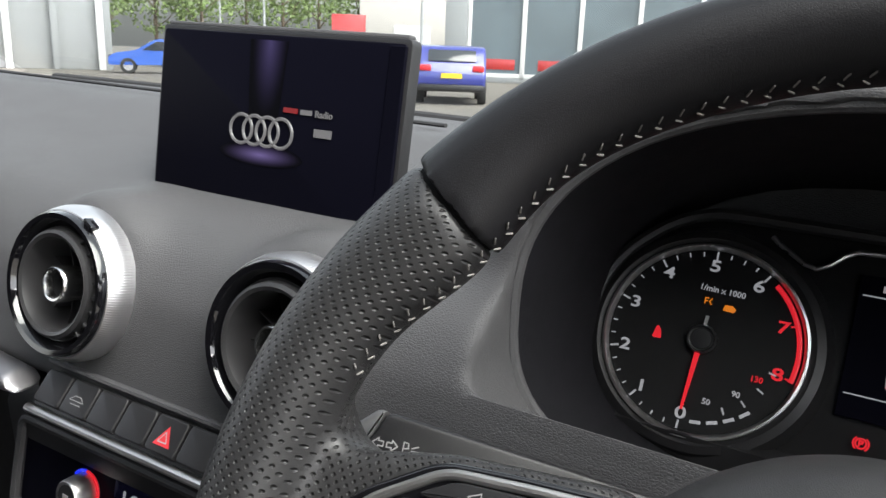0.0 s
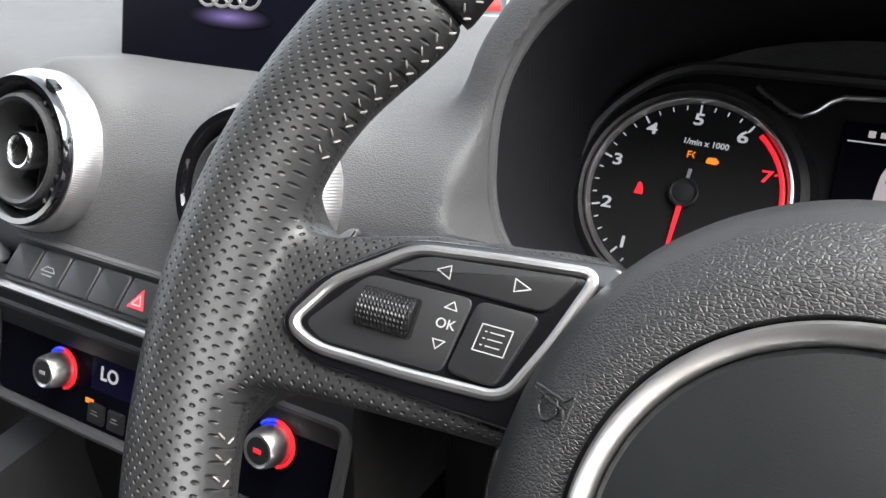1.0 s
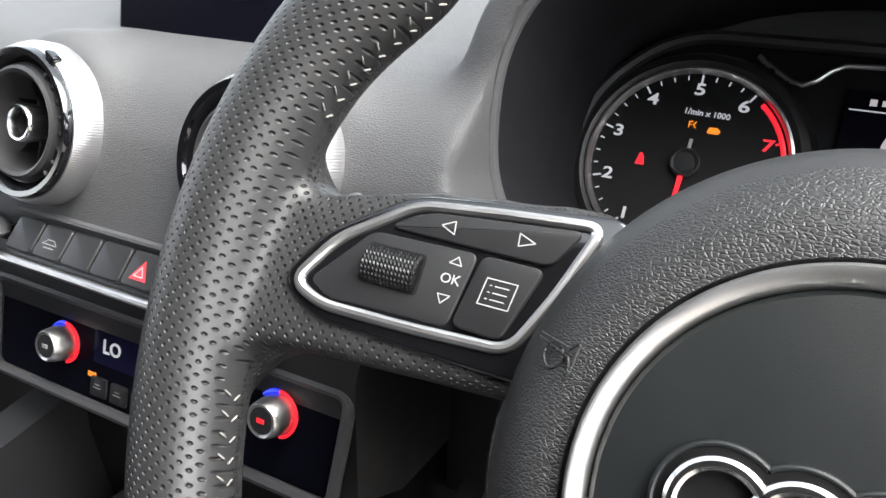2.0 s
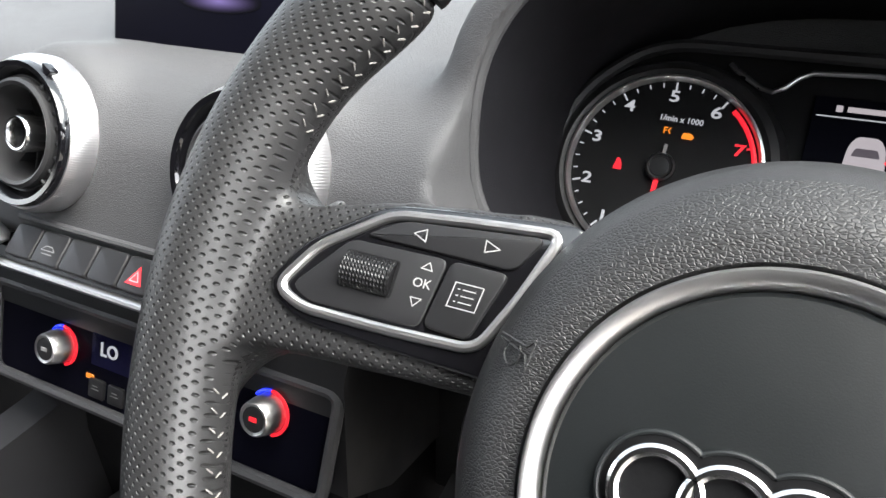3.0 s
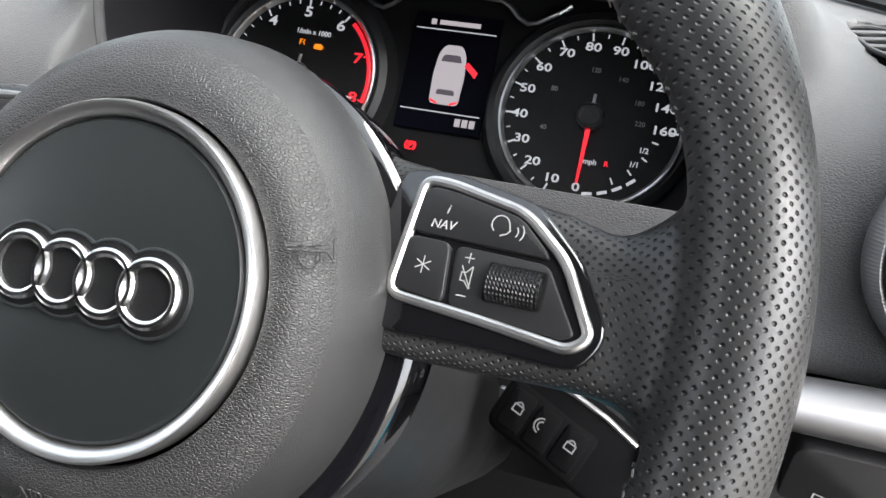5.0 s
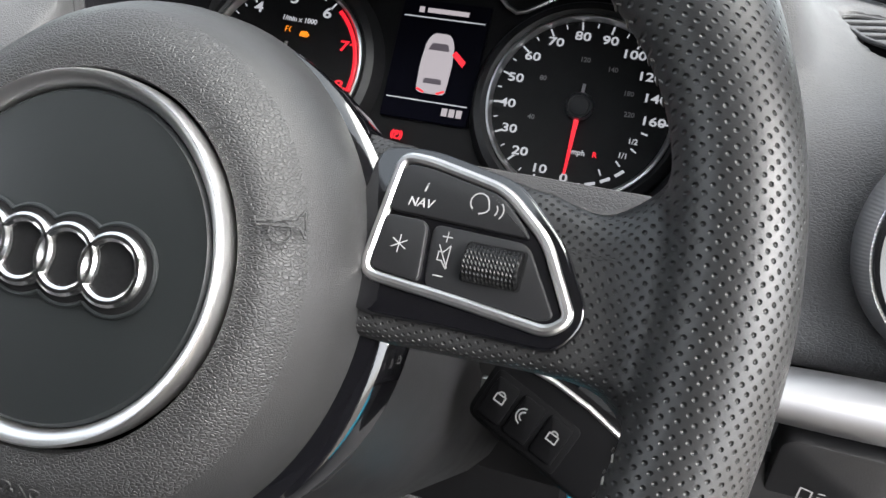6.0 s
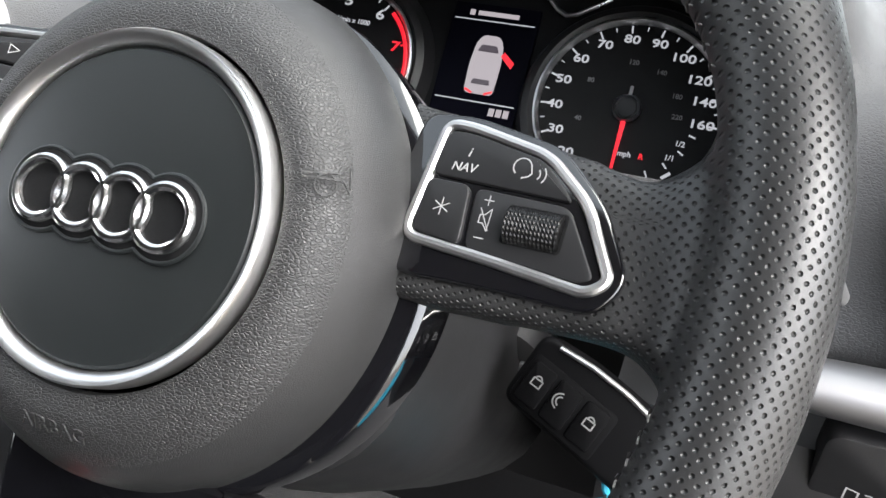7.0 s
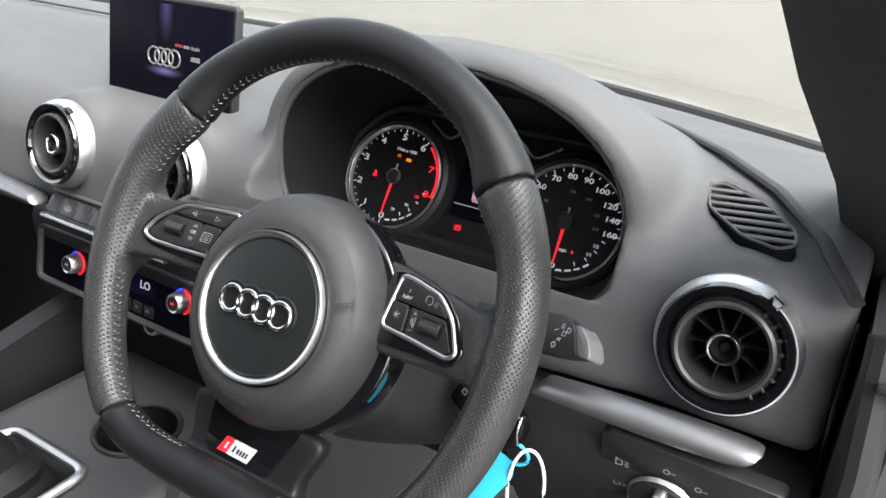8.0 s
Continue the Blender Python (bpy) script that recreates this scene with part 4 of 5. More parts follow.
# stitches round the inner side
seam = bmesh.new()
prof = [(-0.0014, 0.0001), (-0.0010, 0.00030), (0.0010, 0.00030), (0.0014, 0.0001)]
rows_ = [[seam.verts.new((x, r * math.cos(2 * math.pi * k / 5), r * math.sin(2 * math.pi * k / 5))) for k in range(5)] for x, r in prof]
for ra_, rb_ in zip(rows_, rows_[1:]):
    for k in range(5):
        seam.faces.new((ra_[k], ra_[(k + 1) % 5], rb_[(k + 1) % 5], rb_[k]))
first = None
pitch = 2.1
for i in range(int(360 / pitch)):
    deg = i * pitch
    fold = abs(((deg - 90 + 180) % 360) - 180)
    if 73 < fold < 103 or 162 < fold <= 180:
        continue
    for phi_deg, slant in ((168, 56), (180, -56)):
        t, phi = radians(deg + (0.5 if slant < 0 else 0)), radians(phi_deg)
        a, b = girth(deg)
        lift_ = 0.0007 if fold < 51.5 else 0.0001
        p = rim_at(t, a + lift_, phi, b + lift_)
        along = Vector((-math.sin(t), math.cos(t), 0))
        out = Vector((b * math.cos(phi) * math.cos(t), b * math.cos(phi) * math.sin(t), a * math.sin(phi))).normalized()
        across = out.cross(along)
        k = radians(slant)
        d = along * math.cos(k) + across * math.sin(k)
        m = Matrix((d, out.cross(d), out)).transposed().to_4x4()
        m.translation = p
        if first is None:
            first = part("stitch", seam, THREAD, wheel, "pale grey thread")
            first.matrix_basis = m
        else:
            again(first, wheel, m)

# airbag cover
AY = -0.0304
DOWN = Matrix.Translation((-0.001, 0.0004, -0.0012)) @ Matrix.Diagonal((0.988, 0.988, 1, 1))
SHAPE = Matrix.Translation((-0.001, 0.0006, -0.0012))


def narrowed(bm):
    """Draws the cover's flanks in towards the spokes, leaving its inner edge round."""
    for v in bm.verts:
        k = min(1.0, max(0.0, (math.hypot(v.co.x, v.co.y - AY) - 0.050) / 0.020))
        v.co.x *= 1 - 0.052 * k
        v.co.y = AY + (v.co.y - AY) * (1 + 0.018 * k)
    return bm



part("airbag_cover", narrowed(lathe([(0.0486, 0.0330), (0.0491, 0.0366), (0.0525, 0.0375), (0.0580, 0.0362), (0.0640, 0.0320), (0.0668, 0.0288)], 128, centre=(0, AY))), PAD, wheel, "grained black airbag cover").matrix_basis = SHAPE
part("cover_shoulder", narrowed(lathe([(0.0668, 0.0288), (0.0700, 0.0250), (0.0728, 0.0198), (0.0745, 0.0150), (0.0770, 0.0040), (0.0775, -0.0080), (0.072, -0.014), (0.0, -0.014)], 128, centre=(0, AY))), PADSMOOTH, wheel, "smooth black shoulder of the cover").matrix_basis = SHAPE
part("cover_centre", lathe([(0.0438, 0.0320), (0.0435, 0.0370), (0.0424, 0.0381), (0.030, 0.0394), (0.012, 0.0400), (0.0, 0.0401)], 96, centre=(0, AY)), PADFLAT, wheel, "smooth black centre of the cover").matrix_basis = DOWN
part("trim_ring", lathe([(0.0436, 0.0340), (0.0440, 0.0380), (0.0447, 0.0391), (0.0463, 0.0405), (0.0474, 0.0407), (0.0481, 0.0396), (0.0484, 0.0340)], 128, True, centre=(0, AY)), CHROME, wheel, "satin chrome ring").matrix_basis = DOWN
part("gloss_collar", lathe([(0.074, 0.0018), (0.0806, 0.0016), (0.0832, 0.0), (0.0840, -0.004), (0.0840, -0.020), (0.074, -0.024)], 96, True, centre=(0, AY)), GLOSS, wheel, "gloss black collar").matrix_basis = Matrix.Translation((0.0015, -0.003, 0.004)) @ Matrix.Diagonal((0.93, 0.93, 1, 1))
er = None
for i in range(4):
    m = at(-0.0211 + 0.0131 * i, AY + 0.0002, 0.0400)
    if er is None:
        er = part("emblem_ring", tube([(x, y, 0) for x, y in arc(0, 0, 0.0080, 0, 352.5, 47)], 0.0015, 10, closed=True), BRIGHT, wheel, "chrome emblem ring")
        er.matrix_basis = m
    else:
        again(er, wheel, m)
    part("emblem_recess", lathe([(0.0110, 0.0), (0.0108, 0.0004), (0.0, 0.0004)], 40), DEEP, wheel).matrix_basis = m @ at(0, 0, -0.0012 + 0.00004 * i)
lip = []
for i in range(4):
    cx = -0.0211 + 0.0131 * i
    run_ = []
    for k in range(73):
        a = radians(5 * k + (180 if i == 3 else 0))
        p = (cx + 0.0113 * math.cos(a), AY + 0.0002 + 0.0113 * math.sin(a), 0.0391)
        if all(abs(p[0] - (-0.0211 + 0.0131 * j)) > 0.0113 or math.hypot(p[0] - (-0.0211 + 0.0131 * j), p[1] - AY - 0.0002) > 0.01125 for j in range(4) if j != i):
            run_.append(p)
        else:
            if len(run_) > 2:
                lip.append(tube(run_, 0.0006, 8))
            run_ = []
    if len(run_) > 2:
        lip.append(tube(run_, 0.0006, 8))
part("emblem_lip", joined(lip), PADFLAT, wheel)
for s in (-1, 1):
    hornbm = joined([tube([(0.0036, 0.0022, 0), (0.0022, 0.0006, 0), (-0.0045, 0.0004, 0)], 0.00022, 6), tube([(0.0036, -0.0026, 0), (0.0024, -0.0006, 0), (-0.0045, -0.0002, 0)], 0.00022, 6),
                     tube([(x, y, 0) for x, y in arc(-0.0006, -0.0014, 0.0019, 0, 345, 16)], 0.0002, 6, closed=True), tube([(0.0036, 0.0022, 0), (0.0036, -0.0026, 0)], 0.0002, 6)])
    part("horn_mark", hornbm, PAD, wheel).matrix_basis = at(s * 0.0565, AY + 0.0200, 0.0346) @ Matrix.Rotation(radians(s * 33), 4, "Y") @ Matrix.Rotation(radians(s * 12), 4, "Z") @ Matrix.Scale(1.45, 4)
wl_ = letters("AIRBAG", 0.0062, 0.0002)
part("airbag_word", wl_, PAD, wheel, "embossed word").matrix_basis = at(0, AY - 0.0585, 0.0350) @ Matrix.Rotation(radians(30), 4, "X")

# bottom spoke panel with badge
panel = part("spoke_panel", prism(rounded([(-0.036, -0.098), (0.040, -0.098), (0.0225, -0.1345), (-0.0265, -0.1365), (-0.0325, -0.128)], 0.004), 0.002, 0.0105, 0.001), GLOSS, wheel, "gloss black spoke panel")
part("badge_red", prism([(-0.0205, -0.1304), (-0.0120, -0.1304), (-0.0075, -0.1197), (-0.0150, -0.1197)], 0.0105, 0.0113), REDMARK, panel, "red badge field")
part("badge_silver", prism([(-0.0120, -0.1304), (0.0060, -0.1304), (0.0110, -0.1197), (-0.0075, -0.1197)], 0.0105, 0.0113), BADGE, panel, "silver badge field")
for x, hgt in ((-0.0140, 0.0048), (-0.0072, 0.0048), (-0.0035, 0.0034), (-0.0010, 0.0034), (0.0015, 0.0034), (0.0040, 0.0034)):
    part("badge_bar", prism([(x - 0.0007, -0.1277), (x + 0.0007, -0.1277), (x + 0.0007 + hgt * 0.35, -0.1277 + hgt), (x - 0.0007 + hgt * 0.35, -0.1277 + hgt)], 0.0113, 0.0116), BADGE if x < -0.01 else DARKTRIM, panel, smooth=0)


# button fields on the spokes
def field(place, bezel, frame_, top, inner, mid, roller, roller_len):
    base = part("bezel", prism(rounded(bezel, 0.006, 5), -0.008, 0.0025, 0.0012, 3), GLOSS, wheel, "gloss black bezel with control buttons")
    base.matrix_basis = place
    rim = rounded(frame_, 0.005, 6)
    part("chrome_frame", tube([(x, y, 0.0026) for x, y in rim], 0.0016, 10, closed=True), CHROME, base, "chrome frame of the buttons")
    part("well", prism(rim, -0.004, 0.0016), DEEP, base)
    part("rocker_button", prism(rounded(top, 0.0032, 6), 0.0, 0.0036, 0.0006, 3), SOFTBLACK, base)
    part("square_button", prism(rounded(inner, 0.0028, 6), 0.0, 0.0040, 0.0006, 3), SOFTBLACK, base)
    part("roller_plate", prism(rounded(mid, 0.0030, 6), 0.0, 0.0030, 0.0006, 3), SOFTBLACK, base)
    rx, ry = roller
    part("roller_slot", prism(rounded([(rx - roller_len / 2 - 0.0008, ry - 0.0056), (rx + roller_len / 2 + 0.0008, ry - 0.0056), (rx + roller_len / 2 + 0.0008, ry + 0.0056), (rx - roller_len / 2 - 0.0008, ry + 0.0056)], 0.0012), 0.002, 0.0032), DEEP, base)
    bm = bmesh.new()
    nr, na = 14, 44
    verts = []
    for i in range(nr * 2 + 1):
        zz = -roller_len / 2 + roller_len * i / (nr * 2)
        e = 0.0006 if i in (0, nr * 2) else 0.0
        ring_ = []
        for k in range(na):
            bump = 0.00034 if (i % 2 == 1 and k % 2 == 0) else 0.0
            r = 0.0053 - e + bump
            a = 2 * math.pi * k / na
            ring_.append(bm.verts.new((zz, r * math.cos(a), r * math.sin(a))))
        verts.append(ring_)
    for a_, b_ in zip(verts, verts[1:]):
        for k in range(na):
            bm.faces.new((a_[k], a_[(k + 1) % na], b_[(k + 1) % na], b_[k]))
    bm.faces.new(verts[0][::-1])
    bm.faces.new(verts[-1])
    bmesh.ops.recalc_face_normals(bm, faces=bm.faces)
    part("roller", bm, ROLLER, base, "knurled black thumb roller", smooth=0).matrix_basis = at(rx, ry, 0.0018)
    return base


left_field = field(FIELD_L, [(-0.1415, -0.0170), (-0.133, -0.001), (-0.1105, 0.0150), (-0.088, 0.0178), (-0.052, 0.0208), (-0.050, -0.010), (-0.062, -0.0265), (-0.100, -0.0258), (-0.128, -0.0248)],
      [(-0.1370, -0.0165), (-0.1280, -0.0020), (-0.1080, 0.0122), (-0.0850, 0.0148), (-0.0590, 0.0170), (-0.0660, -0.003), (-0.0735, -0.0192), (-0.1000, -0.0205), (-0.1270, -0.0208)],
      [(-0.1150, 0.0042), (-0.1040, 0.0110), (-0.0628, 0.0150), (-0.0692, 0.0038)],
      [(-0.0868, 0.0028), (-0.0700, 0.0028), (-0.0762, -0.0175), (-0.0898, -0.0170)],
      [(-0.1325, -0.0150), (-0.1185, 0.0024), (-0.0880, 0.0030), (-0.0908, -0.0178), (-0.1260, -0.0185)], (-0.1100, -0.0064), 0.0155)
right_field = field(FIELD_R, [(0.066, 0.016), (0.082, 0.0172), (0.110, 0.0115), (0.126, -0.003), (0.1365, -0.0215), (0.130, -0.0320), (0.100, -0.0318), (0.072, -0.0330), (0.062, -0.025)],
      [(0.0745, 0.0135), (0.0830, 0.0132), (0.1070, 0.0082), (0.1210, -0.0035), (0.1315, -0.0225), (0.1265, -0.0268), (0.1000, -0.0240), (0.0715, -0.0218)],
      [(0.0755, 0.0112), (0.0835, 0.0112), (0.1060, 0.0066), (0.1150, -0.0015), (0.1165, -0.0040), (0.0742, -0.0028)],
      [(0.0742, -0.0040), (0.0874, -0.0042), (0.0892, -0.0218), (0.0735, -0.0200)],
      [(0.0888, -0.0044), (0.1165, -0.0052), (0.1275, -0.0228), (0.1240, -0.0246), (0.0905, -0.0222)], (0.1085, -0.0130), 0.0155)
signs = [[(-0.1000, 0.0080), (-0.0965, 0.0098), (-0.0960, 0.0062), (-0.1000, 0.0080)], [(-0.0745, 0.0088), (-0.0790, 0.0106), (-0.0786, 0.0072), (-0.0745, 0.0088)]]
part("print", strokes(signs, 0.00031, 0.00375), PRINT, left_field, smooth=0)
part("print", strokes([[(-0.0951, -0.0012), (-0.0917, -0.0014), (-0.0930, 0.0008), (-0.0951, -0.0012)], [(-0.0957, -0.0098), (-0.0923, -0.0098), (-0.0943, -0.0122), (-0.0957, -0.0098)]], 0.00031, 0.00315), PRINT, left_field, smooth=0)
part("ok_word", letters("OK", 0.0038, 0.0001, bold=0, m=at(-0.0936, -0.0055, 0.0031)), PRINT, left_field)
part("print", strokes([[(-0.0838, -0.0028), (-0.0756, -0.0028), (-0.0764, -0.0098), (-0.0846, -0.0098), (-0.0838, -0.0028)]] + [[(-0.0812 - 0.0002 * i, -0.0045 - 0.0018 * i), (-0.0775 - 0.0002 * i, -0.0045 - 0.0018 * i)] for i in range(3)] + [[(-0.0826 - 0.0002 * i, -0.0045 - 0.0018 * i), (-0.0821 - 0.0002 * i, -0.0045 - 0.0018 * i)] for i in range(3)], 0.00031, 0.00415), PRINT, left_field, smooth=0)
part("nav_word", letters("NAV", 0.0037, 0.0001, shear=0.2, bold=0, m=at(0.0835, 0.0005, 0.0037)), PRINT, right_field)
part("info_letter", letters("i", 0.0040, 0.0001, shear=0.2, bold=0, m=at(0.0840, 0.0052, 0.0037)), PRINT, right_field)
part("print", strokes([arc(0.1005, 0.0035, 0.0026, 20, 230, 10), [(0.1030, 0.0043), (0.1036, 0.0020), (0.1028, 0.0010), (0.1010, 0.0003)], arc(0.1040, 0.0020, 0.0020, -40, 40, 5), arc(0.1045, 0.0020, 0.0032, -40, 40, 5)], 0.00038, 0.00375), PRINT, right_field, smooth=0)
part("print", strokes([[(0.0808 - 0.0025 * math.cos(a), -0.0120 - 0.0025 * math.sin(a)), (0.0808 + 0.0025 * math.cos(a), -0.0120 + 0.0025 * math.sin(a))] for a in (0.52, 1.57, 2.62)], 0.00031, 0.00415), PRINT, right_field, smooth=0)
part("print", strokes([[(0.0925, -0.0075), (0.0953, -0.0075)], [(0.0939, -0.0061), (0.0939, -0.0089)], [(0.0925, -0.0185), (0.0953, -0.0185)], [(0.0925, -0.0142), (0.0925, -0.0118), (0.0938, -0.0118), (0.0955, -0.0098), (0.0955, -0.0162), (0.0938, -0.0142), (0.0925, -0.0142)], [(0.0922, -0.0100), (0.0958, -0.0160)]], 0.00031, 0.00315), PRINT, right_field, smooth=0)

# ---- lower dash, light switch ----
lower = thing("lower_dash", Matrix(), "dark plastic lower dash panel below the wheel", "dash panel", kind="structure")
sec = ((0.350, 0.962), (0.322, 0.955), (0.318, 0.94), (0.335, 0.88), (0.40, 0.78), (0.52, 0.78), (0.52, 0.95))
part("outer_panel", loft([[(x, y, z) for y, z in sec] for x in (0.128, 0.22, 0.318)]), DARKTRIM, lower)
part("knee_panel", loft([[(x, y + 0.09, z) for y, z in ((0.36, 0.99), (0.36, 0.93), (0.37, 0.80), (0.52, 0.70), (0.56, 0.99))] for x in (-0.19, 0.0, 0.13)]), DARKTRIM, lower)
ls = thing("light_switch", axes((0.252, 0.324, 0.934), -14), "black light switch panel with a round chrome knob", "switch")
part("panel", prism(rounded([(-0.055, -0.040), (0.055, -0.040), (0.055, 0.036), (-0.055, 0.036)], 0.006), -0.008, 0.0035, 0.0015), DARKTRIM, ls)
knob = part("knob", lathe([(0.021, 0.003), (0.0205, 0.008), (0.018, 0.010), (0.0, 0.010)], 48), SOFTBLACK, ls)
knob.matrix_basis = at(-0.012, -0.008, 0)
part("grip", box((0, 0, 0.013), (0.008, 0.036, 0.012), 0.003, 3), CHROME, knob, "chrome grip")
part("knob_ring", lathe([(0.0208, 0.006), (0.0214, 0.009), (0.0225, 0.006)], 48, True), CHROME, knob)
for x, y in ((-0.040, 0.012), (-0.040, -0.008)):
    part("mark", strokes([[(x - 0.004, y - 0.003), (x - 0.004, y + 0.003), (x, y + 0.002), (x, y - 0.002), (x - 0.004, y - 0.003)], [(x + 0.002, y + 0.002), (x + 0.004, y + 0.002)], [(x + 0.002, y), (x + 0.004, y)], [(x + 0.002, y - 0.002), (x + 0.004, y - 0.002)]], 0.0006, 0.0039), PRINT, ls, smooth=0)
for x, y in ((-0.012, 0.020), (0.008, 0.015), (0.019, 0.002)):
    part("mark", strokes([arc(x, y, 0.002, 0, 360, 8), [(x + 0.003, y), (x + 0.0055, y)]], 0.0006, 0.0039), PRINT, ls, smooth=0)

KEYBLACK = surface("key_black", (0.003, 0.003, 0.0034), 0.5, grain=1500, relief=0.00002, spec=0.08)
# ---- key with tag in the ignition ----
keyring = thing("car_key", Matrix(), "black folding car key in the ignition with blue tag", "key")
fob = part("fob", prism(rounded([(-0.030, -0.0150), (0.028, -0.0165), (0.034, -0.006), (0.034, 0.008), (0.026, 0.0165), (-0.006, 0.0185), (-0.030, 0.0165)], 0.006, 5), -0.007, 0.005, 0.0028, 4), KEYBLACK, keyring, "black key fob")
fob.matrix_basis = facing((0.1210, 0.304, 0.9550), (0.12, -0.92, 0.36), (0.92, -0.24, -0.30)) @ Matrix.Scale(0.9, 4)
part("silver_edge", tube([(-0.021, 0.0150, 0.0048), (-0.006, 0.0166, 0.0050), (0.010, 0.0162, 0.0050), (0.025, 0.0140, 0.0046)], 0.0012, 8), CHROME, fob, "chrome edge strip")
part("button_plate", prism(rounded([(-0.0275, -0.0130), (0.0120, -0.0140), (0.0125, 0.0075), (-0.0275, 0.0085)], 0.003), 0.004, 0.0055, 0.0005), KEYBLACK, fob)
cut = [[(-0.002, -0.0015), (0.002, -0.0015), (0.002, 0.0015), (-0.002, 0.0015), (-0.002, -0.0015)], arc(0.0, 0.0015, 0.0014, 0, 180, 6)]
boot = [arc(-0.0008, 0, 0.0032, 100, 260, 8), arc(-0.0008, 0, 0.0018, 100, 260, 8)]
for i in range(3):
    button = part("key_button", prism(rounded([(-0.0052, -0.0105), (0.0052, -0.0105), (0.0052, 0.0065), (-0.0052, 0.0065)], 0.0015), 0.005, 0.0064, 0.0006), KEYBLACK, fob)
    button.matrix_basis = at(-0.0205 + 0.0125 * i, -0.0005, 0)
    part("mark", strokes(boot if i == 1 else cut, 0.0006, 0.0066), DIMPRINT, fob, smooth=0).matrix_basis = at(-0.0205 + 0.0125 * i, -0.0015, 0)
part("blade", box((0.100, 0.316, 0.958), (0.014, 0.003, 0.006), 0.001), CHROMEDIM, keyring)
ringpts = [(0.1480, 0.300 + 0.006 * math.cos(a), 0.951 + 0.011 * math.sin(a)) for a in [2 * math.pi * i / 24 for i in range(24)]]
part("split_ring", tube(ringpts, 0.0011, 8, closed=True), BRIGHT, keyring, "steel split ring")
loopp = [(0.157 + 0.0115 * math.cos(a), 0.298 + 0.004 * math.cos(a), 0.9085 + 0.033 * math.sin(a)) for a in [2 * math.pi * i / 28 for i in range(28)]]
part("white_loop", tube(loopp, 0.0012, 8, closed=True), surface("white_cord", (0.75, 0.75, 0.75), 0.5), keyring, "white plastic loop")
TAG = surface("blue_tag", (0.03, 0.38, 0.55), 0.45, vary=0.06)
tag = part("tag", prism(rounded([(-0.0105, -0.062), (0.0105, -0.062), (0.0105, -0.004), (0.005, 0.004), (-0.005, 0.004), (-0.0105, -0.004)], 0.003), -0.0008, 0.0008, 0.0004), TAG, keyring, "light blue plastic key tag")
tag.matrix_basis = Matrix.Translation((0.1405, 0.297, 0.9240)) @ axes((0, 0, 0), 15) @ Matrix.Rotation(radians(-28), 4, "Z")
part("tag_loop", tube([(0.1445 + 0.0115 * math.cos(a), 0.299, 0.9330 + 0.0085 * math.sin(a)) for a in [2 * math.pi * i / 24 for i in range(24)]], 0.0013, 8, closed=True), TAG, keyring)
lockb = thing("ignition_lock", axes((0.078, 0.345, 0.950), -30), "black ignition barrel on the column", "ignition")
part("barrel", lathe([(0, -0.02), (0.019, -0.02), (0.018, 0.004), (0.012, 0.008), (0, 0.008)], 32), DARKTRIM, lockb)

# ---- centre console ----
console = thing("centre_console", Matrix.Translation((0.006, 0, -0.022)), "dark grey centre console with a cup holder", "console")
well = moved(lathe([(0, -0.06), (0.040, -0.06), (0.040, 0.05), (0, 0.05)], 40), Matrix.Translation((-0.262, 0.300, 0.79)))
ob_box = loft([[(x, y, z) for x, z in ((-0.44, 0.60), (-0.42, 0.775), (-0.39, 0.792), (-0.18, 0.792), (-0.16, 0.775), (-0.15, 0.60))] for y in (-0.45, 0.0, 0.25, 0.42)])
pit = moved(box((0, 0, 0), (0.105, 0.135, 0.2)), Matrix.Translation((-0.300, 0.160, 0.80)))
part("body", fused([ob_box], 0.006, 5, [well, pit], 0.004, 2), DASHDARK, console)
part("side_panel", loft([[(x, y, z) for y, z in ((0.43, 0.62), (0.43, 0.86), (0.36, 0.83), (0.26, 0.80), (0.20, 0.62))] for x in (-0.170, -0.163, -0.155)]), DASHDARK, console)
part("far_side_panel", loft([[(x, y, z) for y, z in ((0.44, 0.62), (0.44, 0.875), (0.36, 0.85), (0.05, 0.78), (0.0, 0.62))] for x in (-0.47, -0.455, -0.44)]), DARKTRIM, console)
frame_pts = [(-0.300 + x, 0.160 + y, 0.796) for x, y in rounded([(-0.056, -0.072), (0.056, -0.072), (0.056, 0.072), (-0.056, 0.072)], 0.016, 6)]
part("gaiter_frame", tube(frame_pts, 0.0055, 10, closed=True, flat=0.7), CHROME, console, "satin chrome gaiter frame")
gai = []
for i in range(9):
    t = i / 8
    w = 0.052 * (1 - t) + 0.014 * t
    l_ = 0.068 * (1 - t) + 0.014 * t
    z = 0.772 + 0.10 * t
    wig = 0.004 * math.sin(i * 2.6)
    gai.append([(-0.300 + (w + wig) * math.copysign(abs(math.cos(a)) ** 0.6, math.cos(a)), 0.160 + (l_ + wig) * math.copysign(abs(math.sin(a)) ** 0.6, math.sin(a)), z) for a in [2 * math.pi * k / 32 for k in range(32)]])
gear = thing("gear_lever", Matrix.Translation((0.006, 0, -0.022)), "black leather gear lever gaiter with pale stitching", "gear lever")
part("gaiter", loft(gai), LEATHER, gear)
part("knob", lathe([(0.012, 0.865), (0.020, 0.885), (0.023, 0.91), (0.020, 0.93), (0, 0.936)], 32, centre=(-0.300, 0.160)), LEATHER, gear)
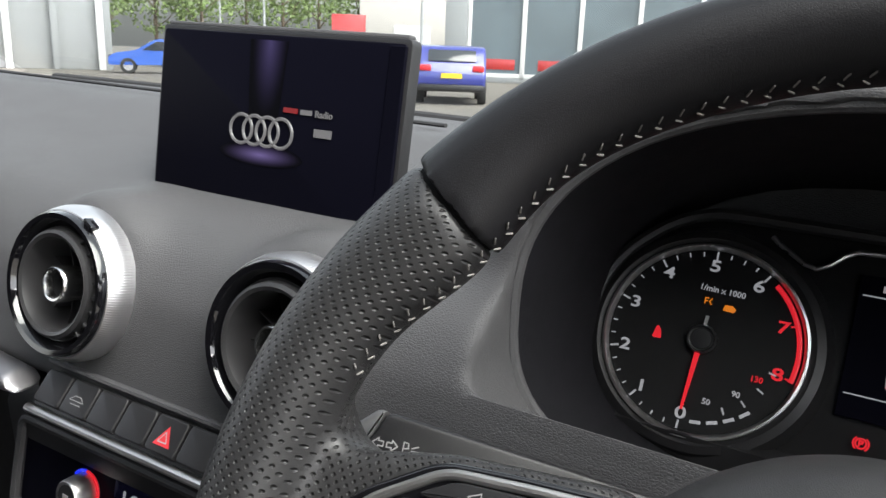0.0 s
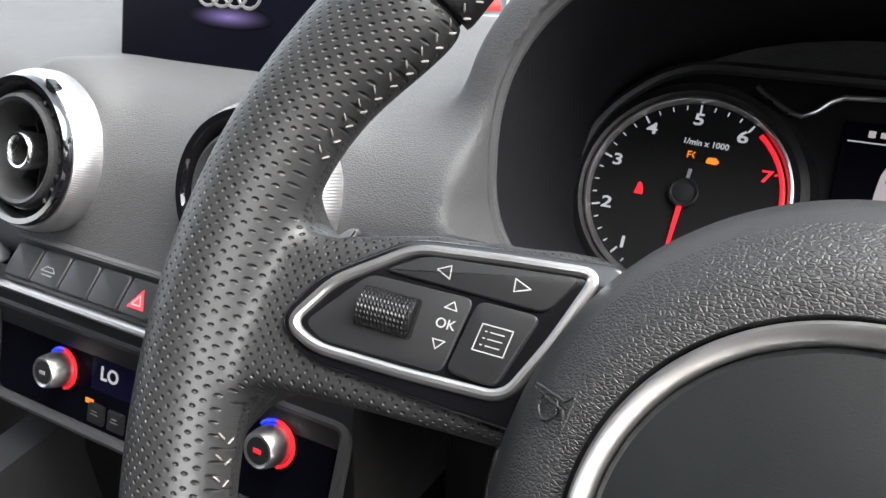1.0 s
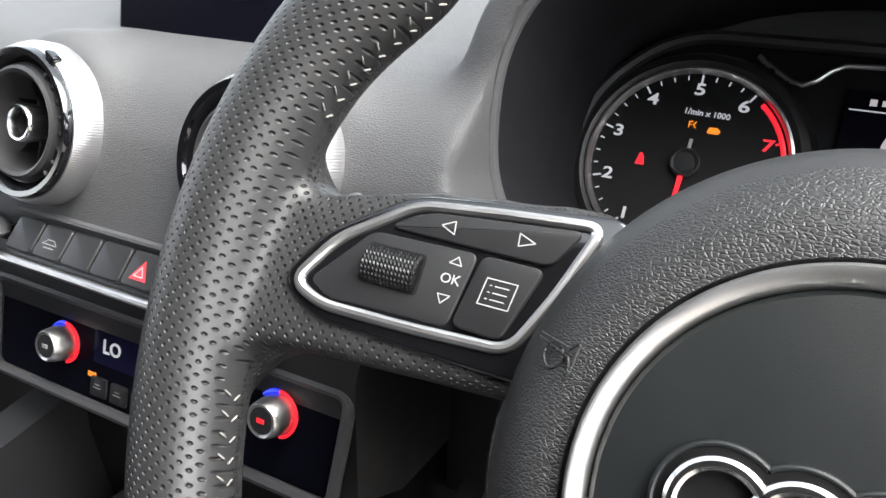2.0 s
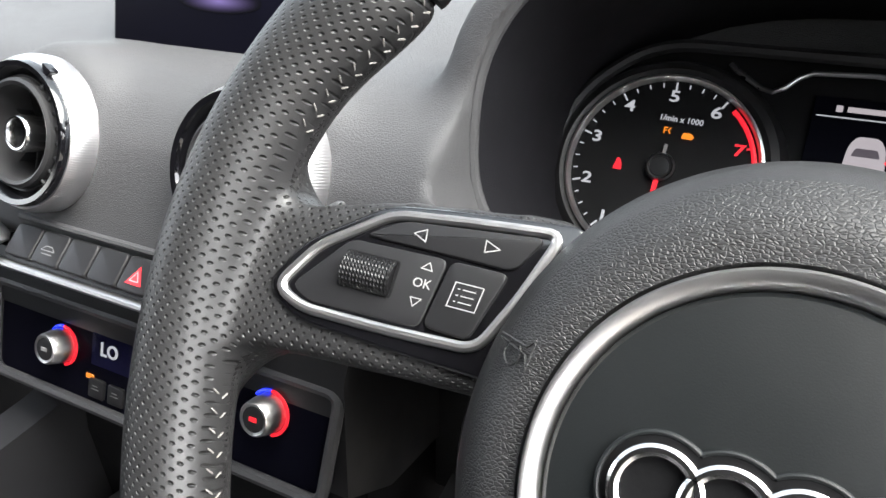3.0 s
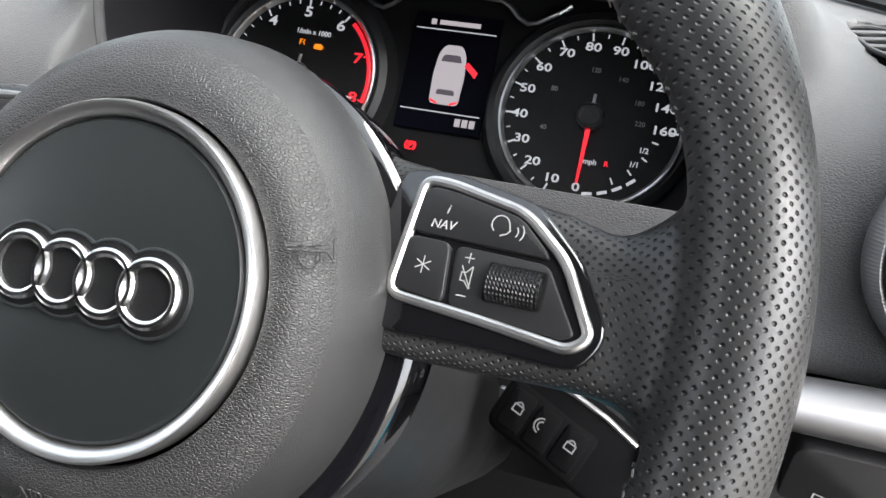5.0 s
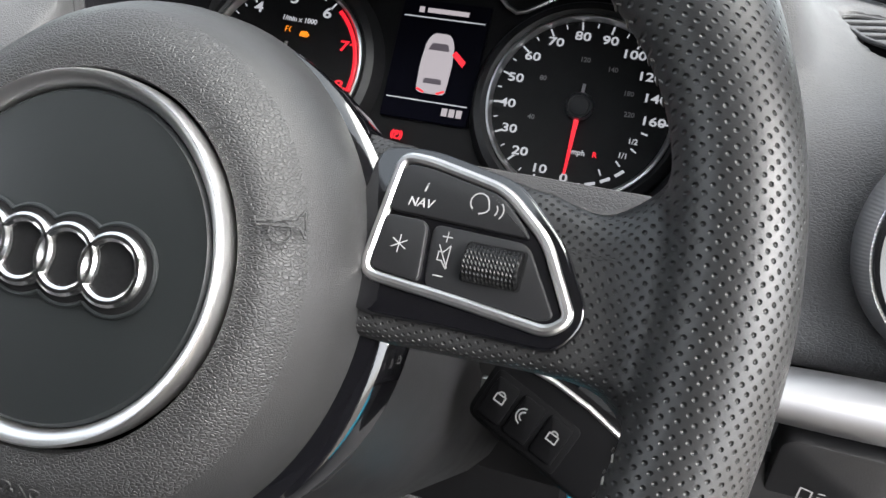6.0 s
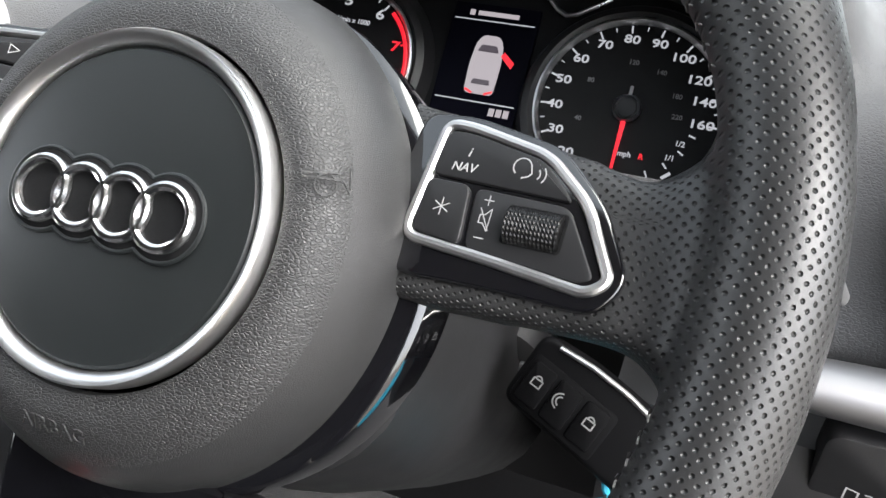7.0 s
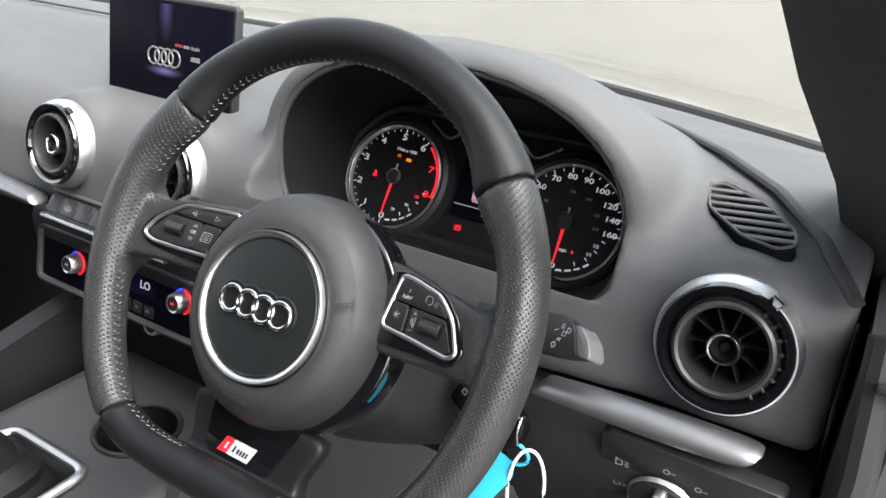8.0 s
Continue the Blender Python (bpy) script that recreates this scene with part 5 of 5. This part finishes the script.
for k in (0, 1):
    part("seam", tube([(-0.300 + 0.045 - 0.034 * t + 0.004 * k, 0.160 - 0.055 * (1 - t) + 0.006 * k, 0.781 + 0.09 * t) for t in [i / 8 for i in range(9)]], 0.0009, 6), THREAD, gear)
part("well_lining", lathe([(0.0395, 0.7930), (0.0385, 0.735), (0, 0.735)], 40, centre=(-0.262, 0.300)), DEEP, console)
part("holder_rim", tube([(-0.262 + 0.0405 * math.cos(a), 0.300 + 0.0405 * math.sin(a), 0.7935) for a in [2 * math.pi * i / 40 for i in range(40)]], 0.0028, 8, closed=True), DARKTRIM, console)

# ---- cabin shell ----
floor = part("floor", box((-0.35, -0.3, 0.33), (1.5, 2.6, 0.04)), surface("carpet", (0.012, 0.012, 0.013), 0.9, grain=500, relief=0.002), None)
tagged(floor, "black carpeted car floor", "floor", kind="structure")
fire = part("bulkhead", box((-0.35, 0.93, 0.60), (1.5, 0.06, 0.56)), DEEP, None)
tagged(fire, "black bulkhead in front of the footwells", "wall", kind="structure")
roof = part("ceiling", loft([[(x, y, z + 0.03 * math.sin(math.pi * (x + 1.1) / 1.5)) for y, z in ((0.02, 1.425), (-0.6, 1.46), (-1.7, 1.40), (-1.7, 1.43), (-0.6, 1.49), (0.02, 1.455))] for x in [-1.10 + 0.15 * i for i in range(11)]]), surface("roof_cloth", (0.17, 0.17, 0.165), 0.9, grain=900, relief=0.0004), None)
tagged(roof, "grey cloth roof lining", "ceiling", kind="structure")
# Plain closing wall, never in view, added to keep sky light out behind.
rearw = part("wall_rear", joined([box((-0.35, -1.66, 0.88), (1.5, 0.06, 1.12)), box((-0.35, -1.05, 0.62), (1.3, 0.20, 0.60), 0.05)]), DASHDARK, None)
tagged(rearw, "unseen dark rear wall and seat block, added to keep light out", "wall", kind="structure")
# The second, upper box is an unseen addition that blocks rear side-window light.
leftw = part("wall_left", joined([box((-1.09, -0.35, 0.66), (0.06, 2.6, 0.72)), box((-1.07, -1.05, 1.20), (0.05, 1.25, 0.5))]), DEEP, None)
tagged(leftw, "dark passenger door with an unseen wall behind, added to block light", "wall", kind="structure")


# Added out of view: stops side light from behind and bounce off the ground.
rightw = part("wall_right", joined([box((0.42, -1.10, 0.92), (0.06, 1.3, 1.06)), box((0.42, -0.075, 0.45), (0.06, 0.745, 0.26), 0.01)]), DASHDARK, None)
tagged(rightw, "unseen dark wall and sill on the right, added to block light", "wall", kind="structure")


def pillar(name, pts, wide, deep, label):
    rings = []
    for x, y, z in pts:
        rings.append([(x + dx * wide, y + dy * deep, z) for dx, dy in ((0, 0.3), (0.15, 0), (0.6, -0.3), (1, 0), (1, 1), (0.5, 1.3), (0.05, 1))])
    p = part(name, loft(rings), PILLAR, None)
    return tagged(p, label, "pillar", kind="structure")


PILLAR = surface("pillar_cloth", (0.026, 0.026, 0.028), 0.85, grain=1200, relief=0.0002)
pillar("pillar_right", [(0.296, 0.50, 1.00), (0.293, 0.44, 1.075), (0.283, 0.38, 1.125), (0.262, 0.26, 1.20), (0.230, 0.10, 1.33), (0.20, -0.02, 1.46)], 0.17, 0.10, "black cloth-covered windscreen pillar")
pillar("pillar_left", [(-0.98, 0.58, 1.00), (-0.95, 0.40, 1.14), (-0.90, 0.15, 1.33), (-0.87, -0.02, 1.46)], -0.20, 0.09, "black cloth-covered far windscreen pillar")
JAMBGREY = surface("door_frame_grey", (0.055, 0.055, 0.058), 0.55, grain=900, relief=0.0001)
jamb = thing("door_jamb", Matrix(), "black door frame with rubber seals beside the dash", "door frame", kind="structure")
part("panel", loft([[(x, y, z) for x, y in ((0.323, 0.335), (0.345, 0.315), (0.46, 0.33), (0.46, 0.62), (0.323, 0.62))] for z in (0.35, 0.8, 1.06)]), JAMBGREY, jamb)
part("seal", tube([(0.336, 0.305, 0.4), (0.337, 0.306, 0.8), (0.335, 0.312, 1.0), (0.330, 0.335, 1.07)], 0.010, 10), RUBBER, jamb, "black rubber door seal")
part("seal", tube([(0.372, 0.305, 0.4), (0.374, 0.306, 0.8), (0.376, 0.315, 1.03), (0.372, 0.33, 1.10)], 0.012, 10), RUBBER, jamb)
part("sill_seam", box((0.40, 0.314, 1.052), (0.14, 0.006, 0.006), 0.002), RUBBER, jamb)
for x, z in ((0.352, 0.955), (0.362, 0.975)):
    part("hinge_bolt", moved(lathe([(0.008, 0), (0.008, 0.004), (0.004, 0.004), (0.004, 0.002), (0, 0.002)], 24), axes((x, 0.318, z), 0)), CHROMEDIM, jamb)
ws = []
for i in range(25):
    t = i / 24
    ws.append([(-1.08 + 0.05 * t + (1.54 - 0.16 * t) * k / 40, (far_edge(-1.08 + 1.54 * k / 40) + 0.02) * (1 - t) + (0.03 - 0.03 * ((k - 20) / 20) ** 2) * t, 1.085 * (1 - t) + 1.455 * t + 0.02 * math.sin(math.pi * t)) for k in range(41)])
bm = bmesh.new()
vr = [[bm.verts.new(p) for p in r] for r in ws]
for a_, b_ in zip(vr, vr[1:]):
    for k in range(40):
        bm.faces.new((a_[k], a_[k + 1], b_[k + 1], b_[k]))
outer = [[bm.verts.new(v.co + Vector((0, 0.0035, 0.0035))) for v in r] for r in vr]
for a_, b_ in zip(outer, outer[1:]):
    for k in range(40):
        bm.faces.new((a_[k + 1], a_[k], b_[k], b_[k + 1]))
for k in range(40):
    for i in (0, 24):
        bm.faces.new((vr[i][k], vr[i][k + 1], outer[i][k + 1], outer[i][k]))
bmesh.ops.recalc_face_normals(bm, faces=bm.faces)
screen_ob = part("windscreen", bm, GLASS, None)
screen_ob.visible_shadow = False
tagged(screen_ob, "clear curved car windscreen", "windscreen", kind="structure")
bonnet = part("bonnet", loft([[(x, y, z + 0.04 * (1 - ((x + 0.35) / 0.8) ** 2)) for y, z in ((0.93, 0.76), (1.3, 0.72), (1.75, 0.63), (1.9, 0.52), (1.9, 0.5), (0.93, 0.5))] for x in [-1.1 + 0.15 * i for i in range(11)]]), surface("grey_paint", (0.10, 0.10, 0.11), 0.25, metal=0.6, coat=1.0), None)
tagged(bonnet, "dark grey painted bonnet outside the windscreen", "bonnet", kind="structure")

# ---- outside: a dealer's yard, on a slight slope to the parked car ----
SLOPE = Vector((0, 0, 1)).rotation_difference(Vector((-0.0328, 0.0131, 1))).to_matrix().to_4x4()
bm = bmesh.new()
vs = [bm.verts.new(p) for p in ((-900, -900, 0), (900, -900, 0), (900, 900, 0), (-900, 900, 0))]
bm.faces.new(vs)
YARD = surface("worn_tarmac", (0.130, 0.119, 0.102), 0.9, vary=0.2, big=0.6)
ground = part("ground", moved(bm, SLOPE), YARD, None)
tagged(ground, "pale sandy tarmac yard", "ground", kind="structure")
TYRE = surface("tyre_rubber", (0.02, 0.02, 0.02), 0.8, grain=60, relief=0.002)
RIM = surface("alloy_rim", (0.5, 0.5, 0.52), 0.35, metal=0.9)
CARGLASS = surface("dark_car_glass", (0.02, 0.025, 0.03), 0.06, coat=1.0)
PLATE = surface("yellow_plate", (0.75, 0.50, 0.02), 0.5)
TAIL = surface("red_lamp", (0.5, 0.01, 0.02), 0.2, coat=0.6)


def paint(name, c):
    return surface(name, c, 0.3, coat=1.0, vary=0.04, big=2)


def parked(colour, m, label, length=4.1, height=1.47, van=False):
    """A parked car, nose along +x of its own frame."""
    c = thing("parked_car", m, label, "car", "parked cars")
    L, h = length / 2, height
    if van:
        side = [(-L, 0.35), (-L, h - 0.1), (-L + 0.15, h), (L - 1.3, h), (L - 0.75, 1.15), (L - 0.05, 0.95), (L, 0.4)]
        glassy = [(L - 1.9, 1.2), (L - 1.85, h - 0.25), (L - 1.32, h - 0.22), (L - 0.95, 1.2)]
    else:
        side = [(-L, 0.42), (-L - 0.03, 0.75), (-L + 0.10, 1.00), (-L + 0.45, h - 0.06), (-L + 0.9, h), (L - 1.95, h), (L - 1.15, 1.0), (L - 0.25, 0.85), (L, 0.65), (L - 0.02, 0.35)]
        glassy = [(-L + 0.50, 1.0), (-L + 0.75, h - 0.14), (L - 1.98, h - 0.10), (L - 1.38, 0.99)]
    body = prism(rounded(side, 0.16, 4), -0.86, 0.86, 0.10, 3)
    moved(body, Matrix.Rotation(radians(90), 4, "X"))
    b = part("body", body, colour, c)
    for s in (-1, 1):
        g = prism(rounded(glassy, 0.06), 0, 0.012)
        moved(g, Matrix.Rotation(radians(90), 4, "X"))
        part("side_window", g, CARGLASS, c).matrix_basis = Matrix.Translation((0, -0.862 if s < 0 else 0.874, 0))
    if not van:
        part("rear_window", box((-L + 0.245, 0, 1.20), (0.05, 1.20, 0.36), 0.02, turn=Euler((0, radians(40), 0)).to_matrix()), CARGLASS, c)
        part("front_window", box((L - 1.52, 0, 1.24), (0.05, 1.30, 0.52), 0.02, turn=Euler((0, radians(-58), 0)).to_matrix()), CARGLASS, c)
    for x in (-L + 0.75, L - 0.80):
        for s in (-1, 1):
            w = part("wheel", moved(lathe([(0.20, -0.10), (0.31, -0.10), (0.33, -0.06), (0.33, 0.06), (0.31, 0.10), (0.20, 0.10)], 28, True), Matrix.Rotation(radians(90), 4, "X")), TYRE, c)
            w.matrix_basis = Matrix.Translation((x, s * 0.80, 0.33))
            part("rim", moved(lathe([(0, 0.06), (0.06, 0.07), (0.19, 0.05), (0.21, 0.085), (0.21, -0.085), (0.19, -0.05), (0, -0.06)], 20), Matrix.Rotation(radians(90), 4, "X")), RIM, w)
    part("plate", box((-L - 0.045, 0, 0.72), (0.03, 0.52, 0.12)), PLATE, c, "yellow plate")
    part("bumper", box((-L + 0.02, 0, 0.42), (0.14, 1.66, 0.18), 0.05), DARKTRIM, c)
    for s in (-1, 1):
        part("tail_lamp", box((-L + 0.03, s * 0.66, 0.90), (0.12, 0.30, 0.16), 0.04), TAIL, c)
        part("headlamp", box((L - 0.12, s * 0.66, 0.72), (0.2, 0.34, 0.13), 0.05), CARGLASS, c)
    return c


def polar(az, dist, z=0.0, turn=0.0):
    a = radians(az)
    return SLOPE @ Matrix.Translation((dist * math.sin(a), dist * math.cos(a), z)) @ Matrix.Rotation(radians(turn), 4, "Z")


BLUE, NAVY, WHITE, BLACK, RED, SILVER = paint("blue_paint", (0.02, 0.09, 0.42)), paint("navy_paint", (0.02, 0.03, 0.22)), paint("white_paint", (0.62, 0.62, 0.62)), paint("black_paint", (0.015, 0.015, 0.017)), paint("red_paint", (0.42, 0.02, 0.02)), paint("silver_paint", (0.45, 0.46, 0.47))
parked(BLUE, polar(-49.3, 37, 0, 229), "bright blue parked hatchback seen from the side")
parked(WHITE, polar(-46.5, 50, 0, 226), "white parked van behind the blue car", 5.8, 2.3, True)
parked(WHITE, polar(-38.9, 46, 0, 219), "white parked van beside the gate", 4.6, 1.9, True)
parked(NAVY, polar(-28.7, 21.5, 0, 119), "blue parked car with red tail lamps")
for i, (col_, lab) in enumerate(((SILVER, "silver parked car in the row"), (BLACK, "black parked car in the row"), (WHITE, "white parked car in the row"), (NAVY, "dark blue parked car in the row"), (BLACK, "black parked car in the row"), (RED, "red parked car in the row"), (SILVER, "silver parked car in the row"), (WHITE, "white parked car in the row"))):
    parked(col_, polar(-17.6 + 5.2 * i, 25.5 + 0.2 * i, 0, 104 - 4 * i), lab)

# showroom
CLAD = surface("grey_cladding", (0.27, 0.28, 0.285), 0.5, vary=0.06, big=0.6)
PALE = surface("white_frame", (0.6, 0.6, 0.6), 0.45, vary=0.05)
SHOPGLASS = surface("shop_glass", (0.10, 0.13, 0.15), 0.05, coat=1.0, big=0.4, vary=0.5)
show = thing("showroom", polar(-15.5, 38.5, 0, 15.5), "grey showroom building with large white-framed windows", "building")
part("wall", joined([box((0, 0.3, 6.4), (19, 0.5, 3.4), 0.03), box((0, 0.3, 0.15), (19, 0.5, 0.3), 0.03), box((-8.9, 0.3, 2.6), (1.2, 0.5, 5.0), 0.02), box((8.9, 0.3, 2.6), (1.2, 0.5, 5.0), 0.02)]), CLAD, show)
part("inner_wall", box((0, 7.5, 3.6), (19, 0.2, 7.2)), CLAD, show)
part("roof", box((0, 3.9, 8.2), (19.4, 7.8, 0.2), 0.03), CLAD, show)
for i in range(6):
    x = -6.9 + 2.75 * i
    w = part("window", box((x, 0.20, 2.5), (2.62, 0.04, 4.4)), SHOPGLASS, show)
    part("frame", joined([box((x - 1.37, 0.12, 2.5), (0.22, 0.14, 4.6), 0.01), box((x, 0.12, 0.35), (2.75, 0.14, 0.22), 0.01), box((x, 0.12, 4.75), (2.75, 0.14, 0.16), 0.01)]), PALE, w)
    part("lower_display", box((x + 0.2, -0.02 + 0.17, 0.9), (1.6, 0.03, 0.5), 0.01), RED if i in (0, 1) else CLAD, w)
part("sign_board", box((0.2, -0.02, 5.6), (1.6, 0.10, 1.0), 0.02), PALE, show, "white sign board")
part("sign_board", box((-3.5, -0.02, 5.8), (3.6, 0.10, 0.6), 0.02), NAVY, show, "blue sign board")

# far hall, red board, posts
hall = thing("pale_hall", polar(-34.0, 56, 0, 33), "pale grey industrial hall", "building")
part("wall", box((3.0, 2, 3.2), (9, 4, 6.4), 0.05), surface("pale_sheet", (0.48, 0.46, 0.43), 0.6, vary=0.05, big=0.5), hall)
part("roof", box((3.0, 2, 6.5), (9.4, 4.4, 0.2), 0.03), CLAD, hall)
part("door", box((2.2, -0.04, 1.6), (2.6, 0.1, 3.2), 0.02), PALE, hall)
redb = thing("red_container", polar(-36.3, 47, 0, 36), "red steel container end", "container")
part("body", box((0, 1.5, 1.9), (2.0, 3.0, 3.0), 0.04), RED, redb)
part("base", box((0, 1.5, 0.2), (1.9, 2.9, 0.4), 0.02), DARKTRIM, redb)
unit = thing("grey_units", polar(-57.2, 40, 0, 57), "row of grey cladded units with posts", "building")
part("wall", box((-3.0, 1.2, 2.8), (13, 2, 5.6), 0.05), CLAD, unit)
for i in range(6):
    part("post", box((-6.5 + 1.9 * i, -0.1, 2.6), (0.30, 0.34, 5.2), 0.03), PALE if i % 2 else CLAD, unit)
part("roof", box((-3.0, 1.2, 5.7), (13.4, 2.4, 0.2), 0.03), CLAD, unit)
for az, d in ((-42.2, 40), (-31.0, 30), (-45.2, 52)):
    lp = thing("lamp_post", polar(az, d), "grey steel lamp post in the yard", "post", "lamp posts")
    part("pole", lathe([(0.09, 0), (0.09, 0.5), (0.07, 0.55), (0.05, 6.0), (0, 6.0)], 16), CLAD, lp)
    part("head", box((0.35, 0, 6.05), (0.9, 0.18, 0.10), 0.03), CLAD, lp)

# trees beyond the yard
LEAF = surface("leaves", (0.13, 0.19, 0.05), 0.6, vary=0.5, big=1.2)
BARK = surface("bark", (0.12, 0.09, 0.06), 0.9, grain=30, relief=0.02)
rng = random.Random(4)


def tree(m, label, tall):
    t = thing("tree", m, label, "tree", "trees beyond the yard")
    bm = tube([(0, 0, 0), (0.1, 0, tall * 0.3), (0.0, 0.1, tall * 0.6), (0.1, 0.1, tall * 0.85)], [0.22, 0.17, 0.10, 0.03], 8)
    limbs = [bm]
    for i in range(6):
        a = rng.uniform(0, 6.28)
        z = tall * rng.uniform(0.25, 0.6)
        r = tall * rng.uniform(0.15, 0.28)
        limbs.append(tube([(0, 0, z), (r * 0.5 * math.cos(a), r * 0.5 * math.sin(a), z + r * 0.35), (r * math.cos(a), r * math.sin(a), z + r * 0.9)], [0.08, 0.05, 0.02], 6))
    part("trunk", joined(limbs), BARK, t)
    verts, faces = [], []
    for i in range(1500):
        while True:
            p = Vector((rng.uniform(-1, 1), rng.uniform(-1, 1), rng.uniform(-1, 1)))
            if 0.35 < p.length < 1 and noise.noise(p * 2.3 + Vector((tall, 0, 0))) > -0.12:
                break
        c = Vector((p.x * tall * 0.34, p.y * tall * 0.34, tall * 0.62 + p.z * tall * 0.40))
        u = Vector((rng.gauss(0, 1), rng.gauss(0, 1), rng.gauss(0, 1))).normalized() * rng.uniform(0.12, 0.26)
        v = u.orthogonal().normalized() * rng.uniform(0.07, 0.14)
        k = len(verts)
        verts += [c - u, c + v, c + u, c - v]
        faces.append((k, k + 1, k + 2, k + 3))
    me = bpy.data.meshes.new("crown")
    me.from_pydata(verts, [], faces)
    part("crown", me, LEAF, t, smooth=0)
    return t


for az, d, h in ((-53, 68, 9), (-49.5, 72, 10), (-46.5, 70, 9), (-43.5, 75, 11), (-41, 72, 9.5), (-38.5, 76, 10), (-35.5, 60, 10), (-32.5, 62, 11), (-29.5, 64, 10), (-13, 58, 10), (-8, 60, 9), (-3, 62, 10), (3, 60, 9)):
    tree(polar(az, d), "leafy green tree beyond the yard", h)
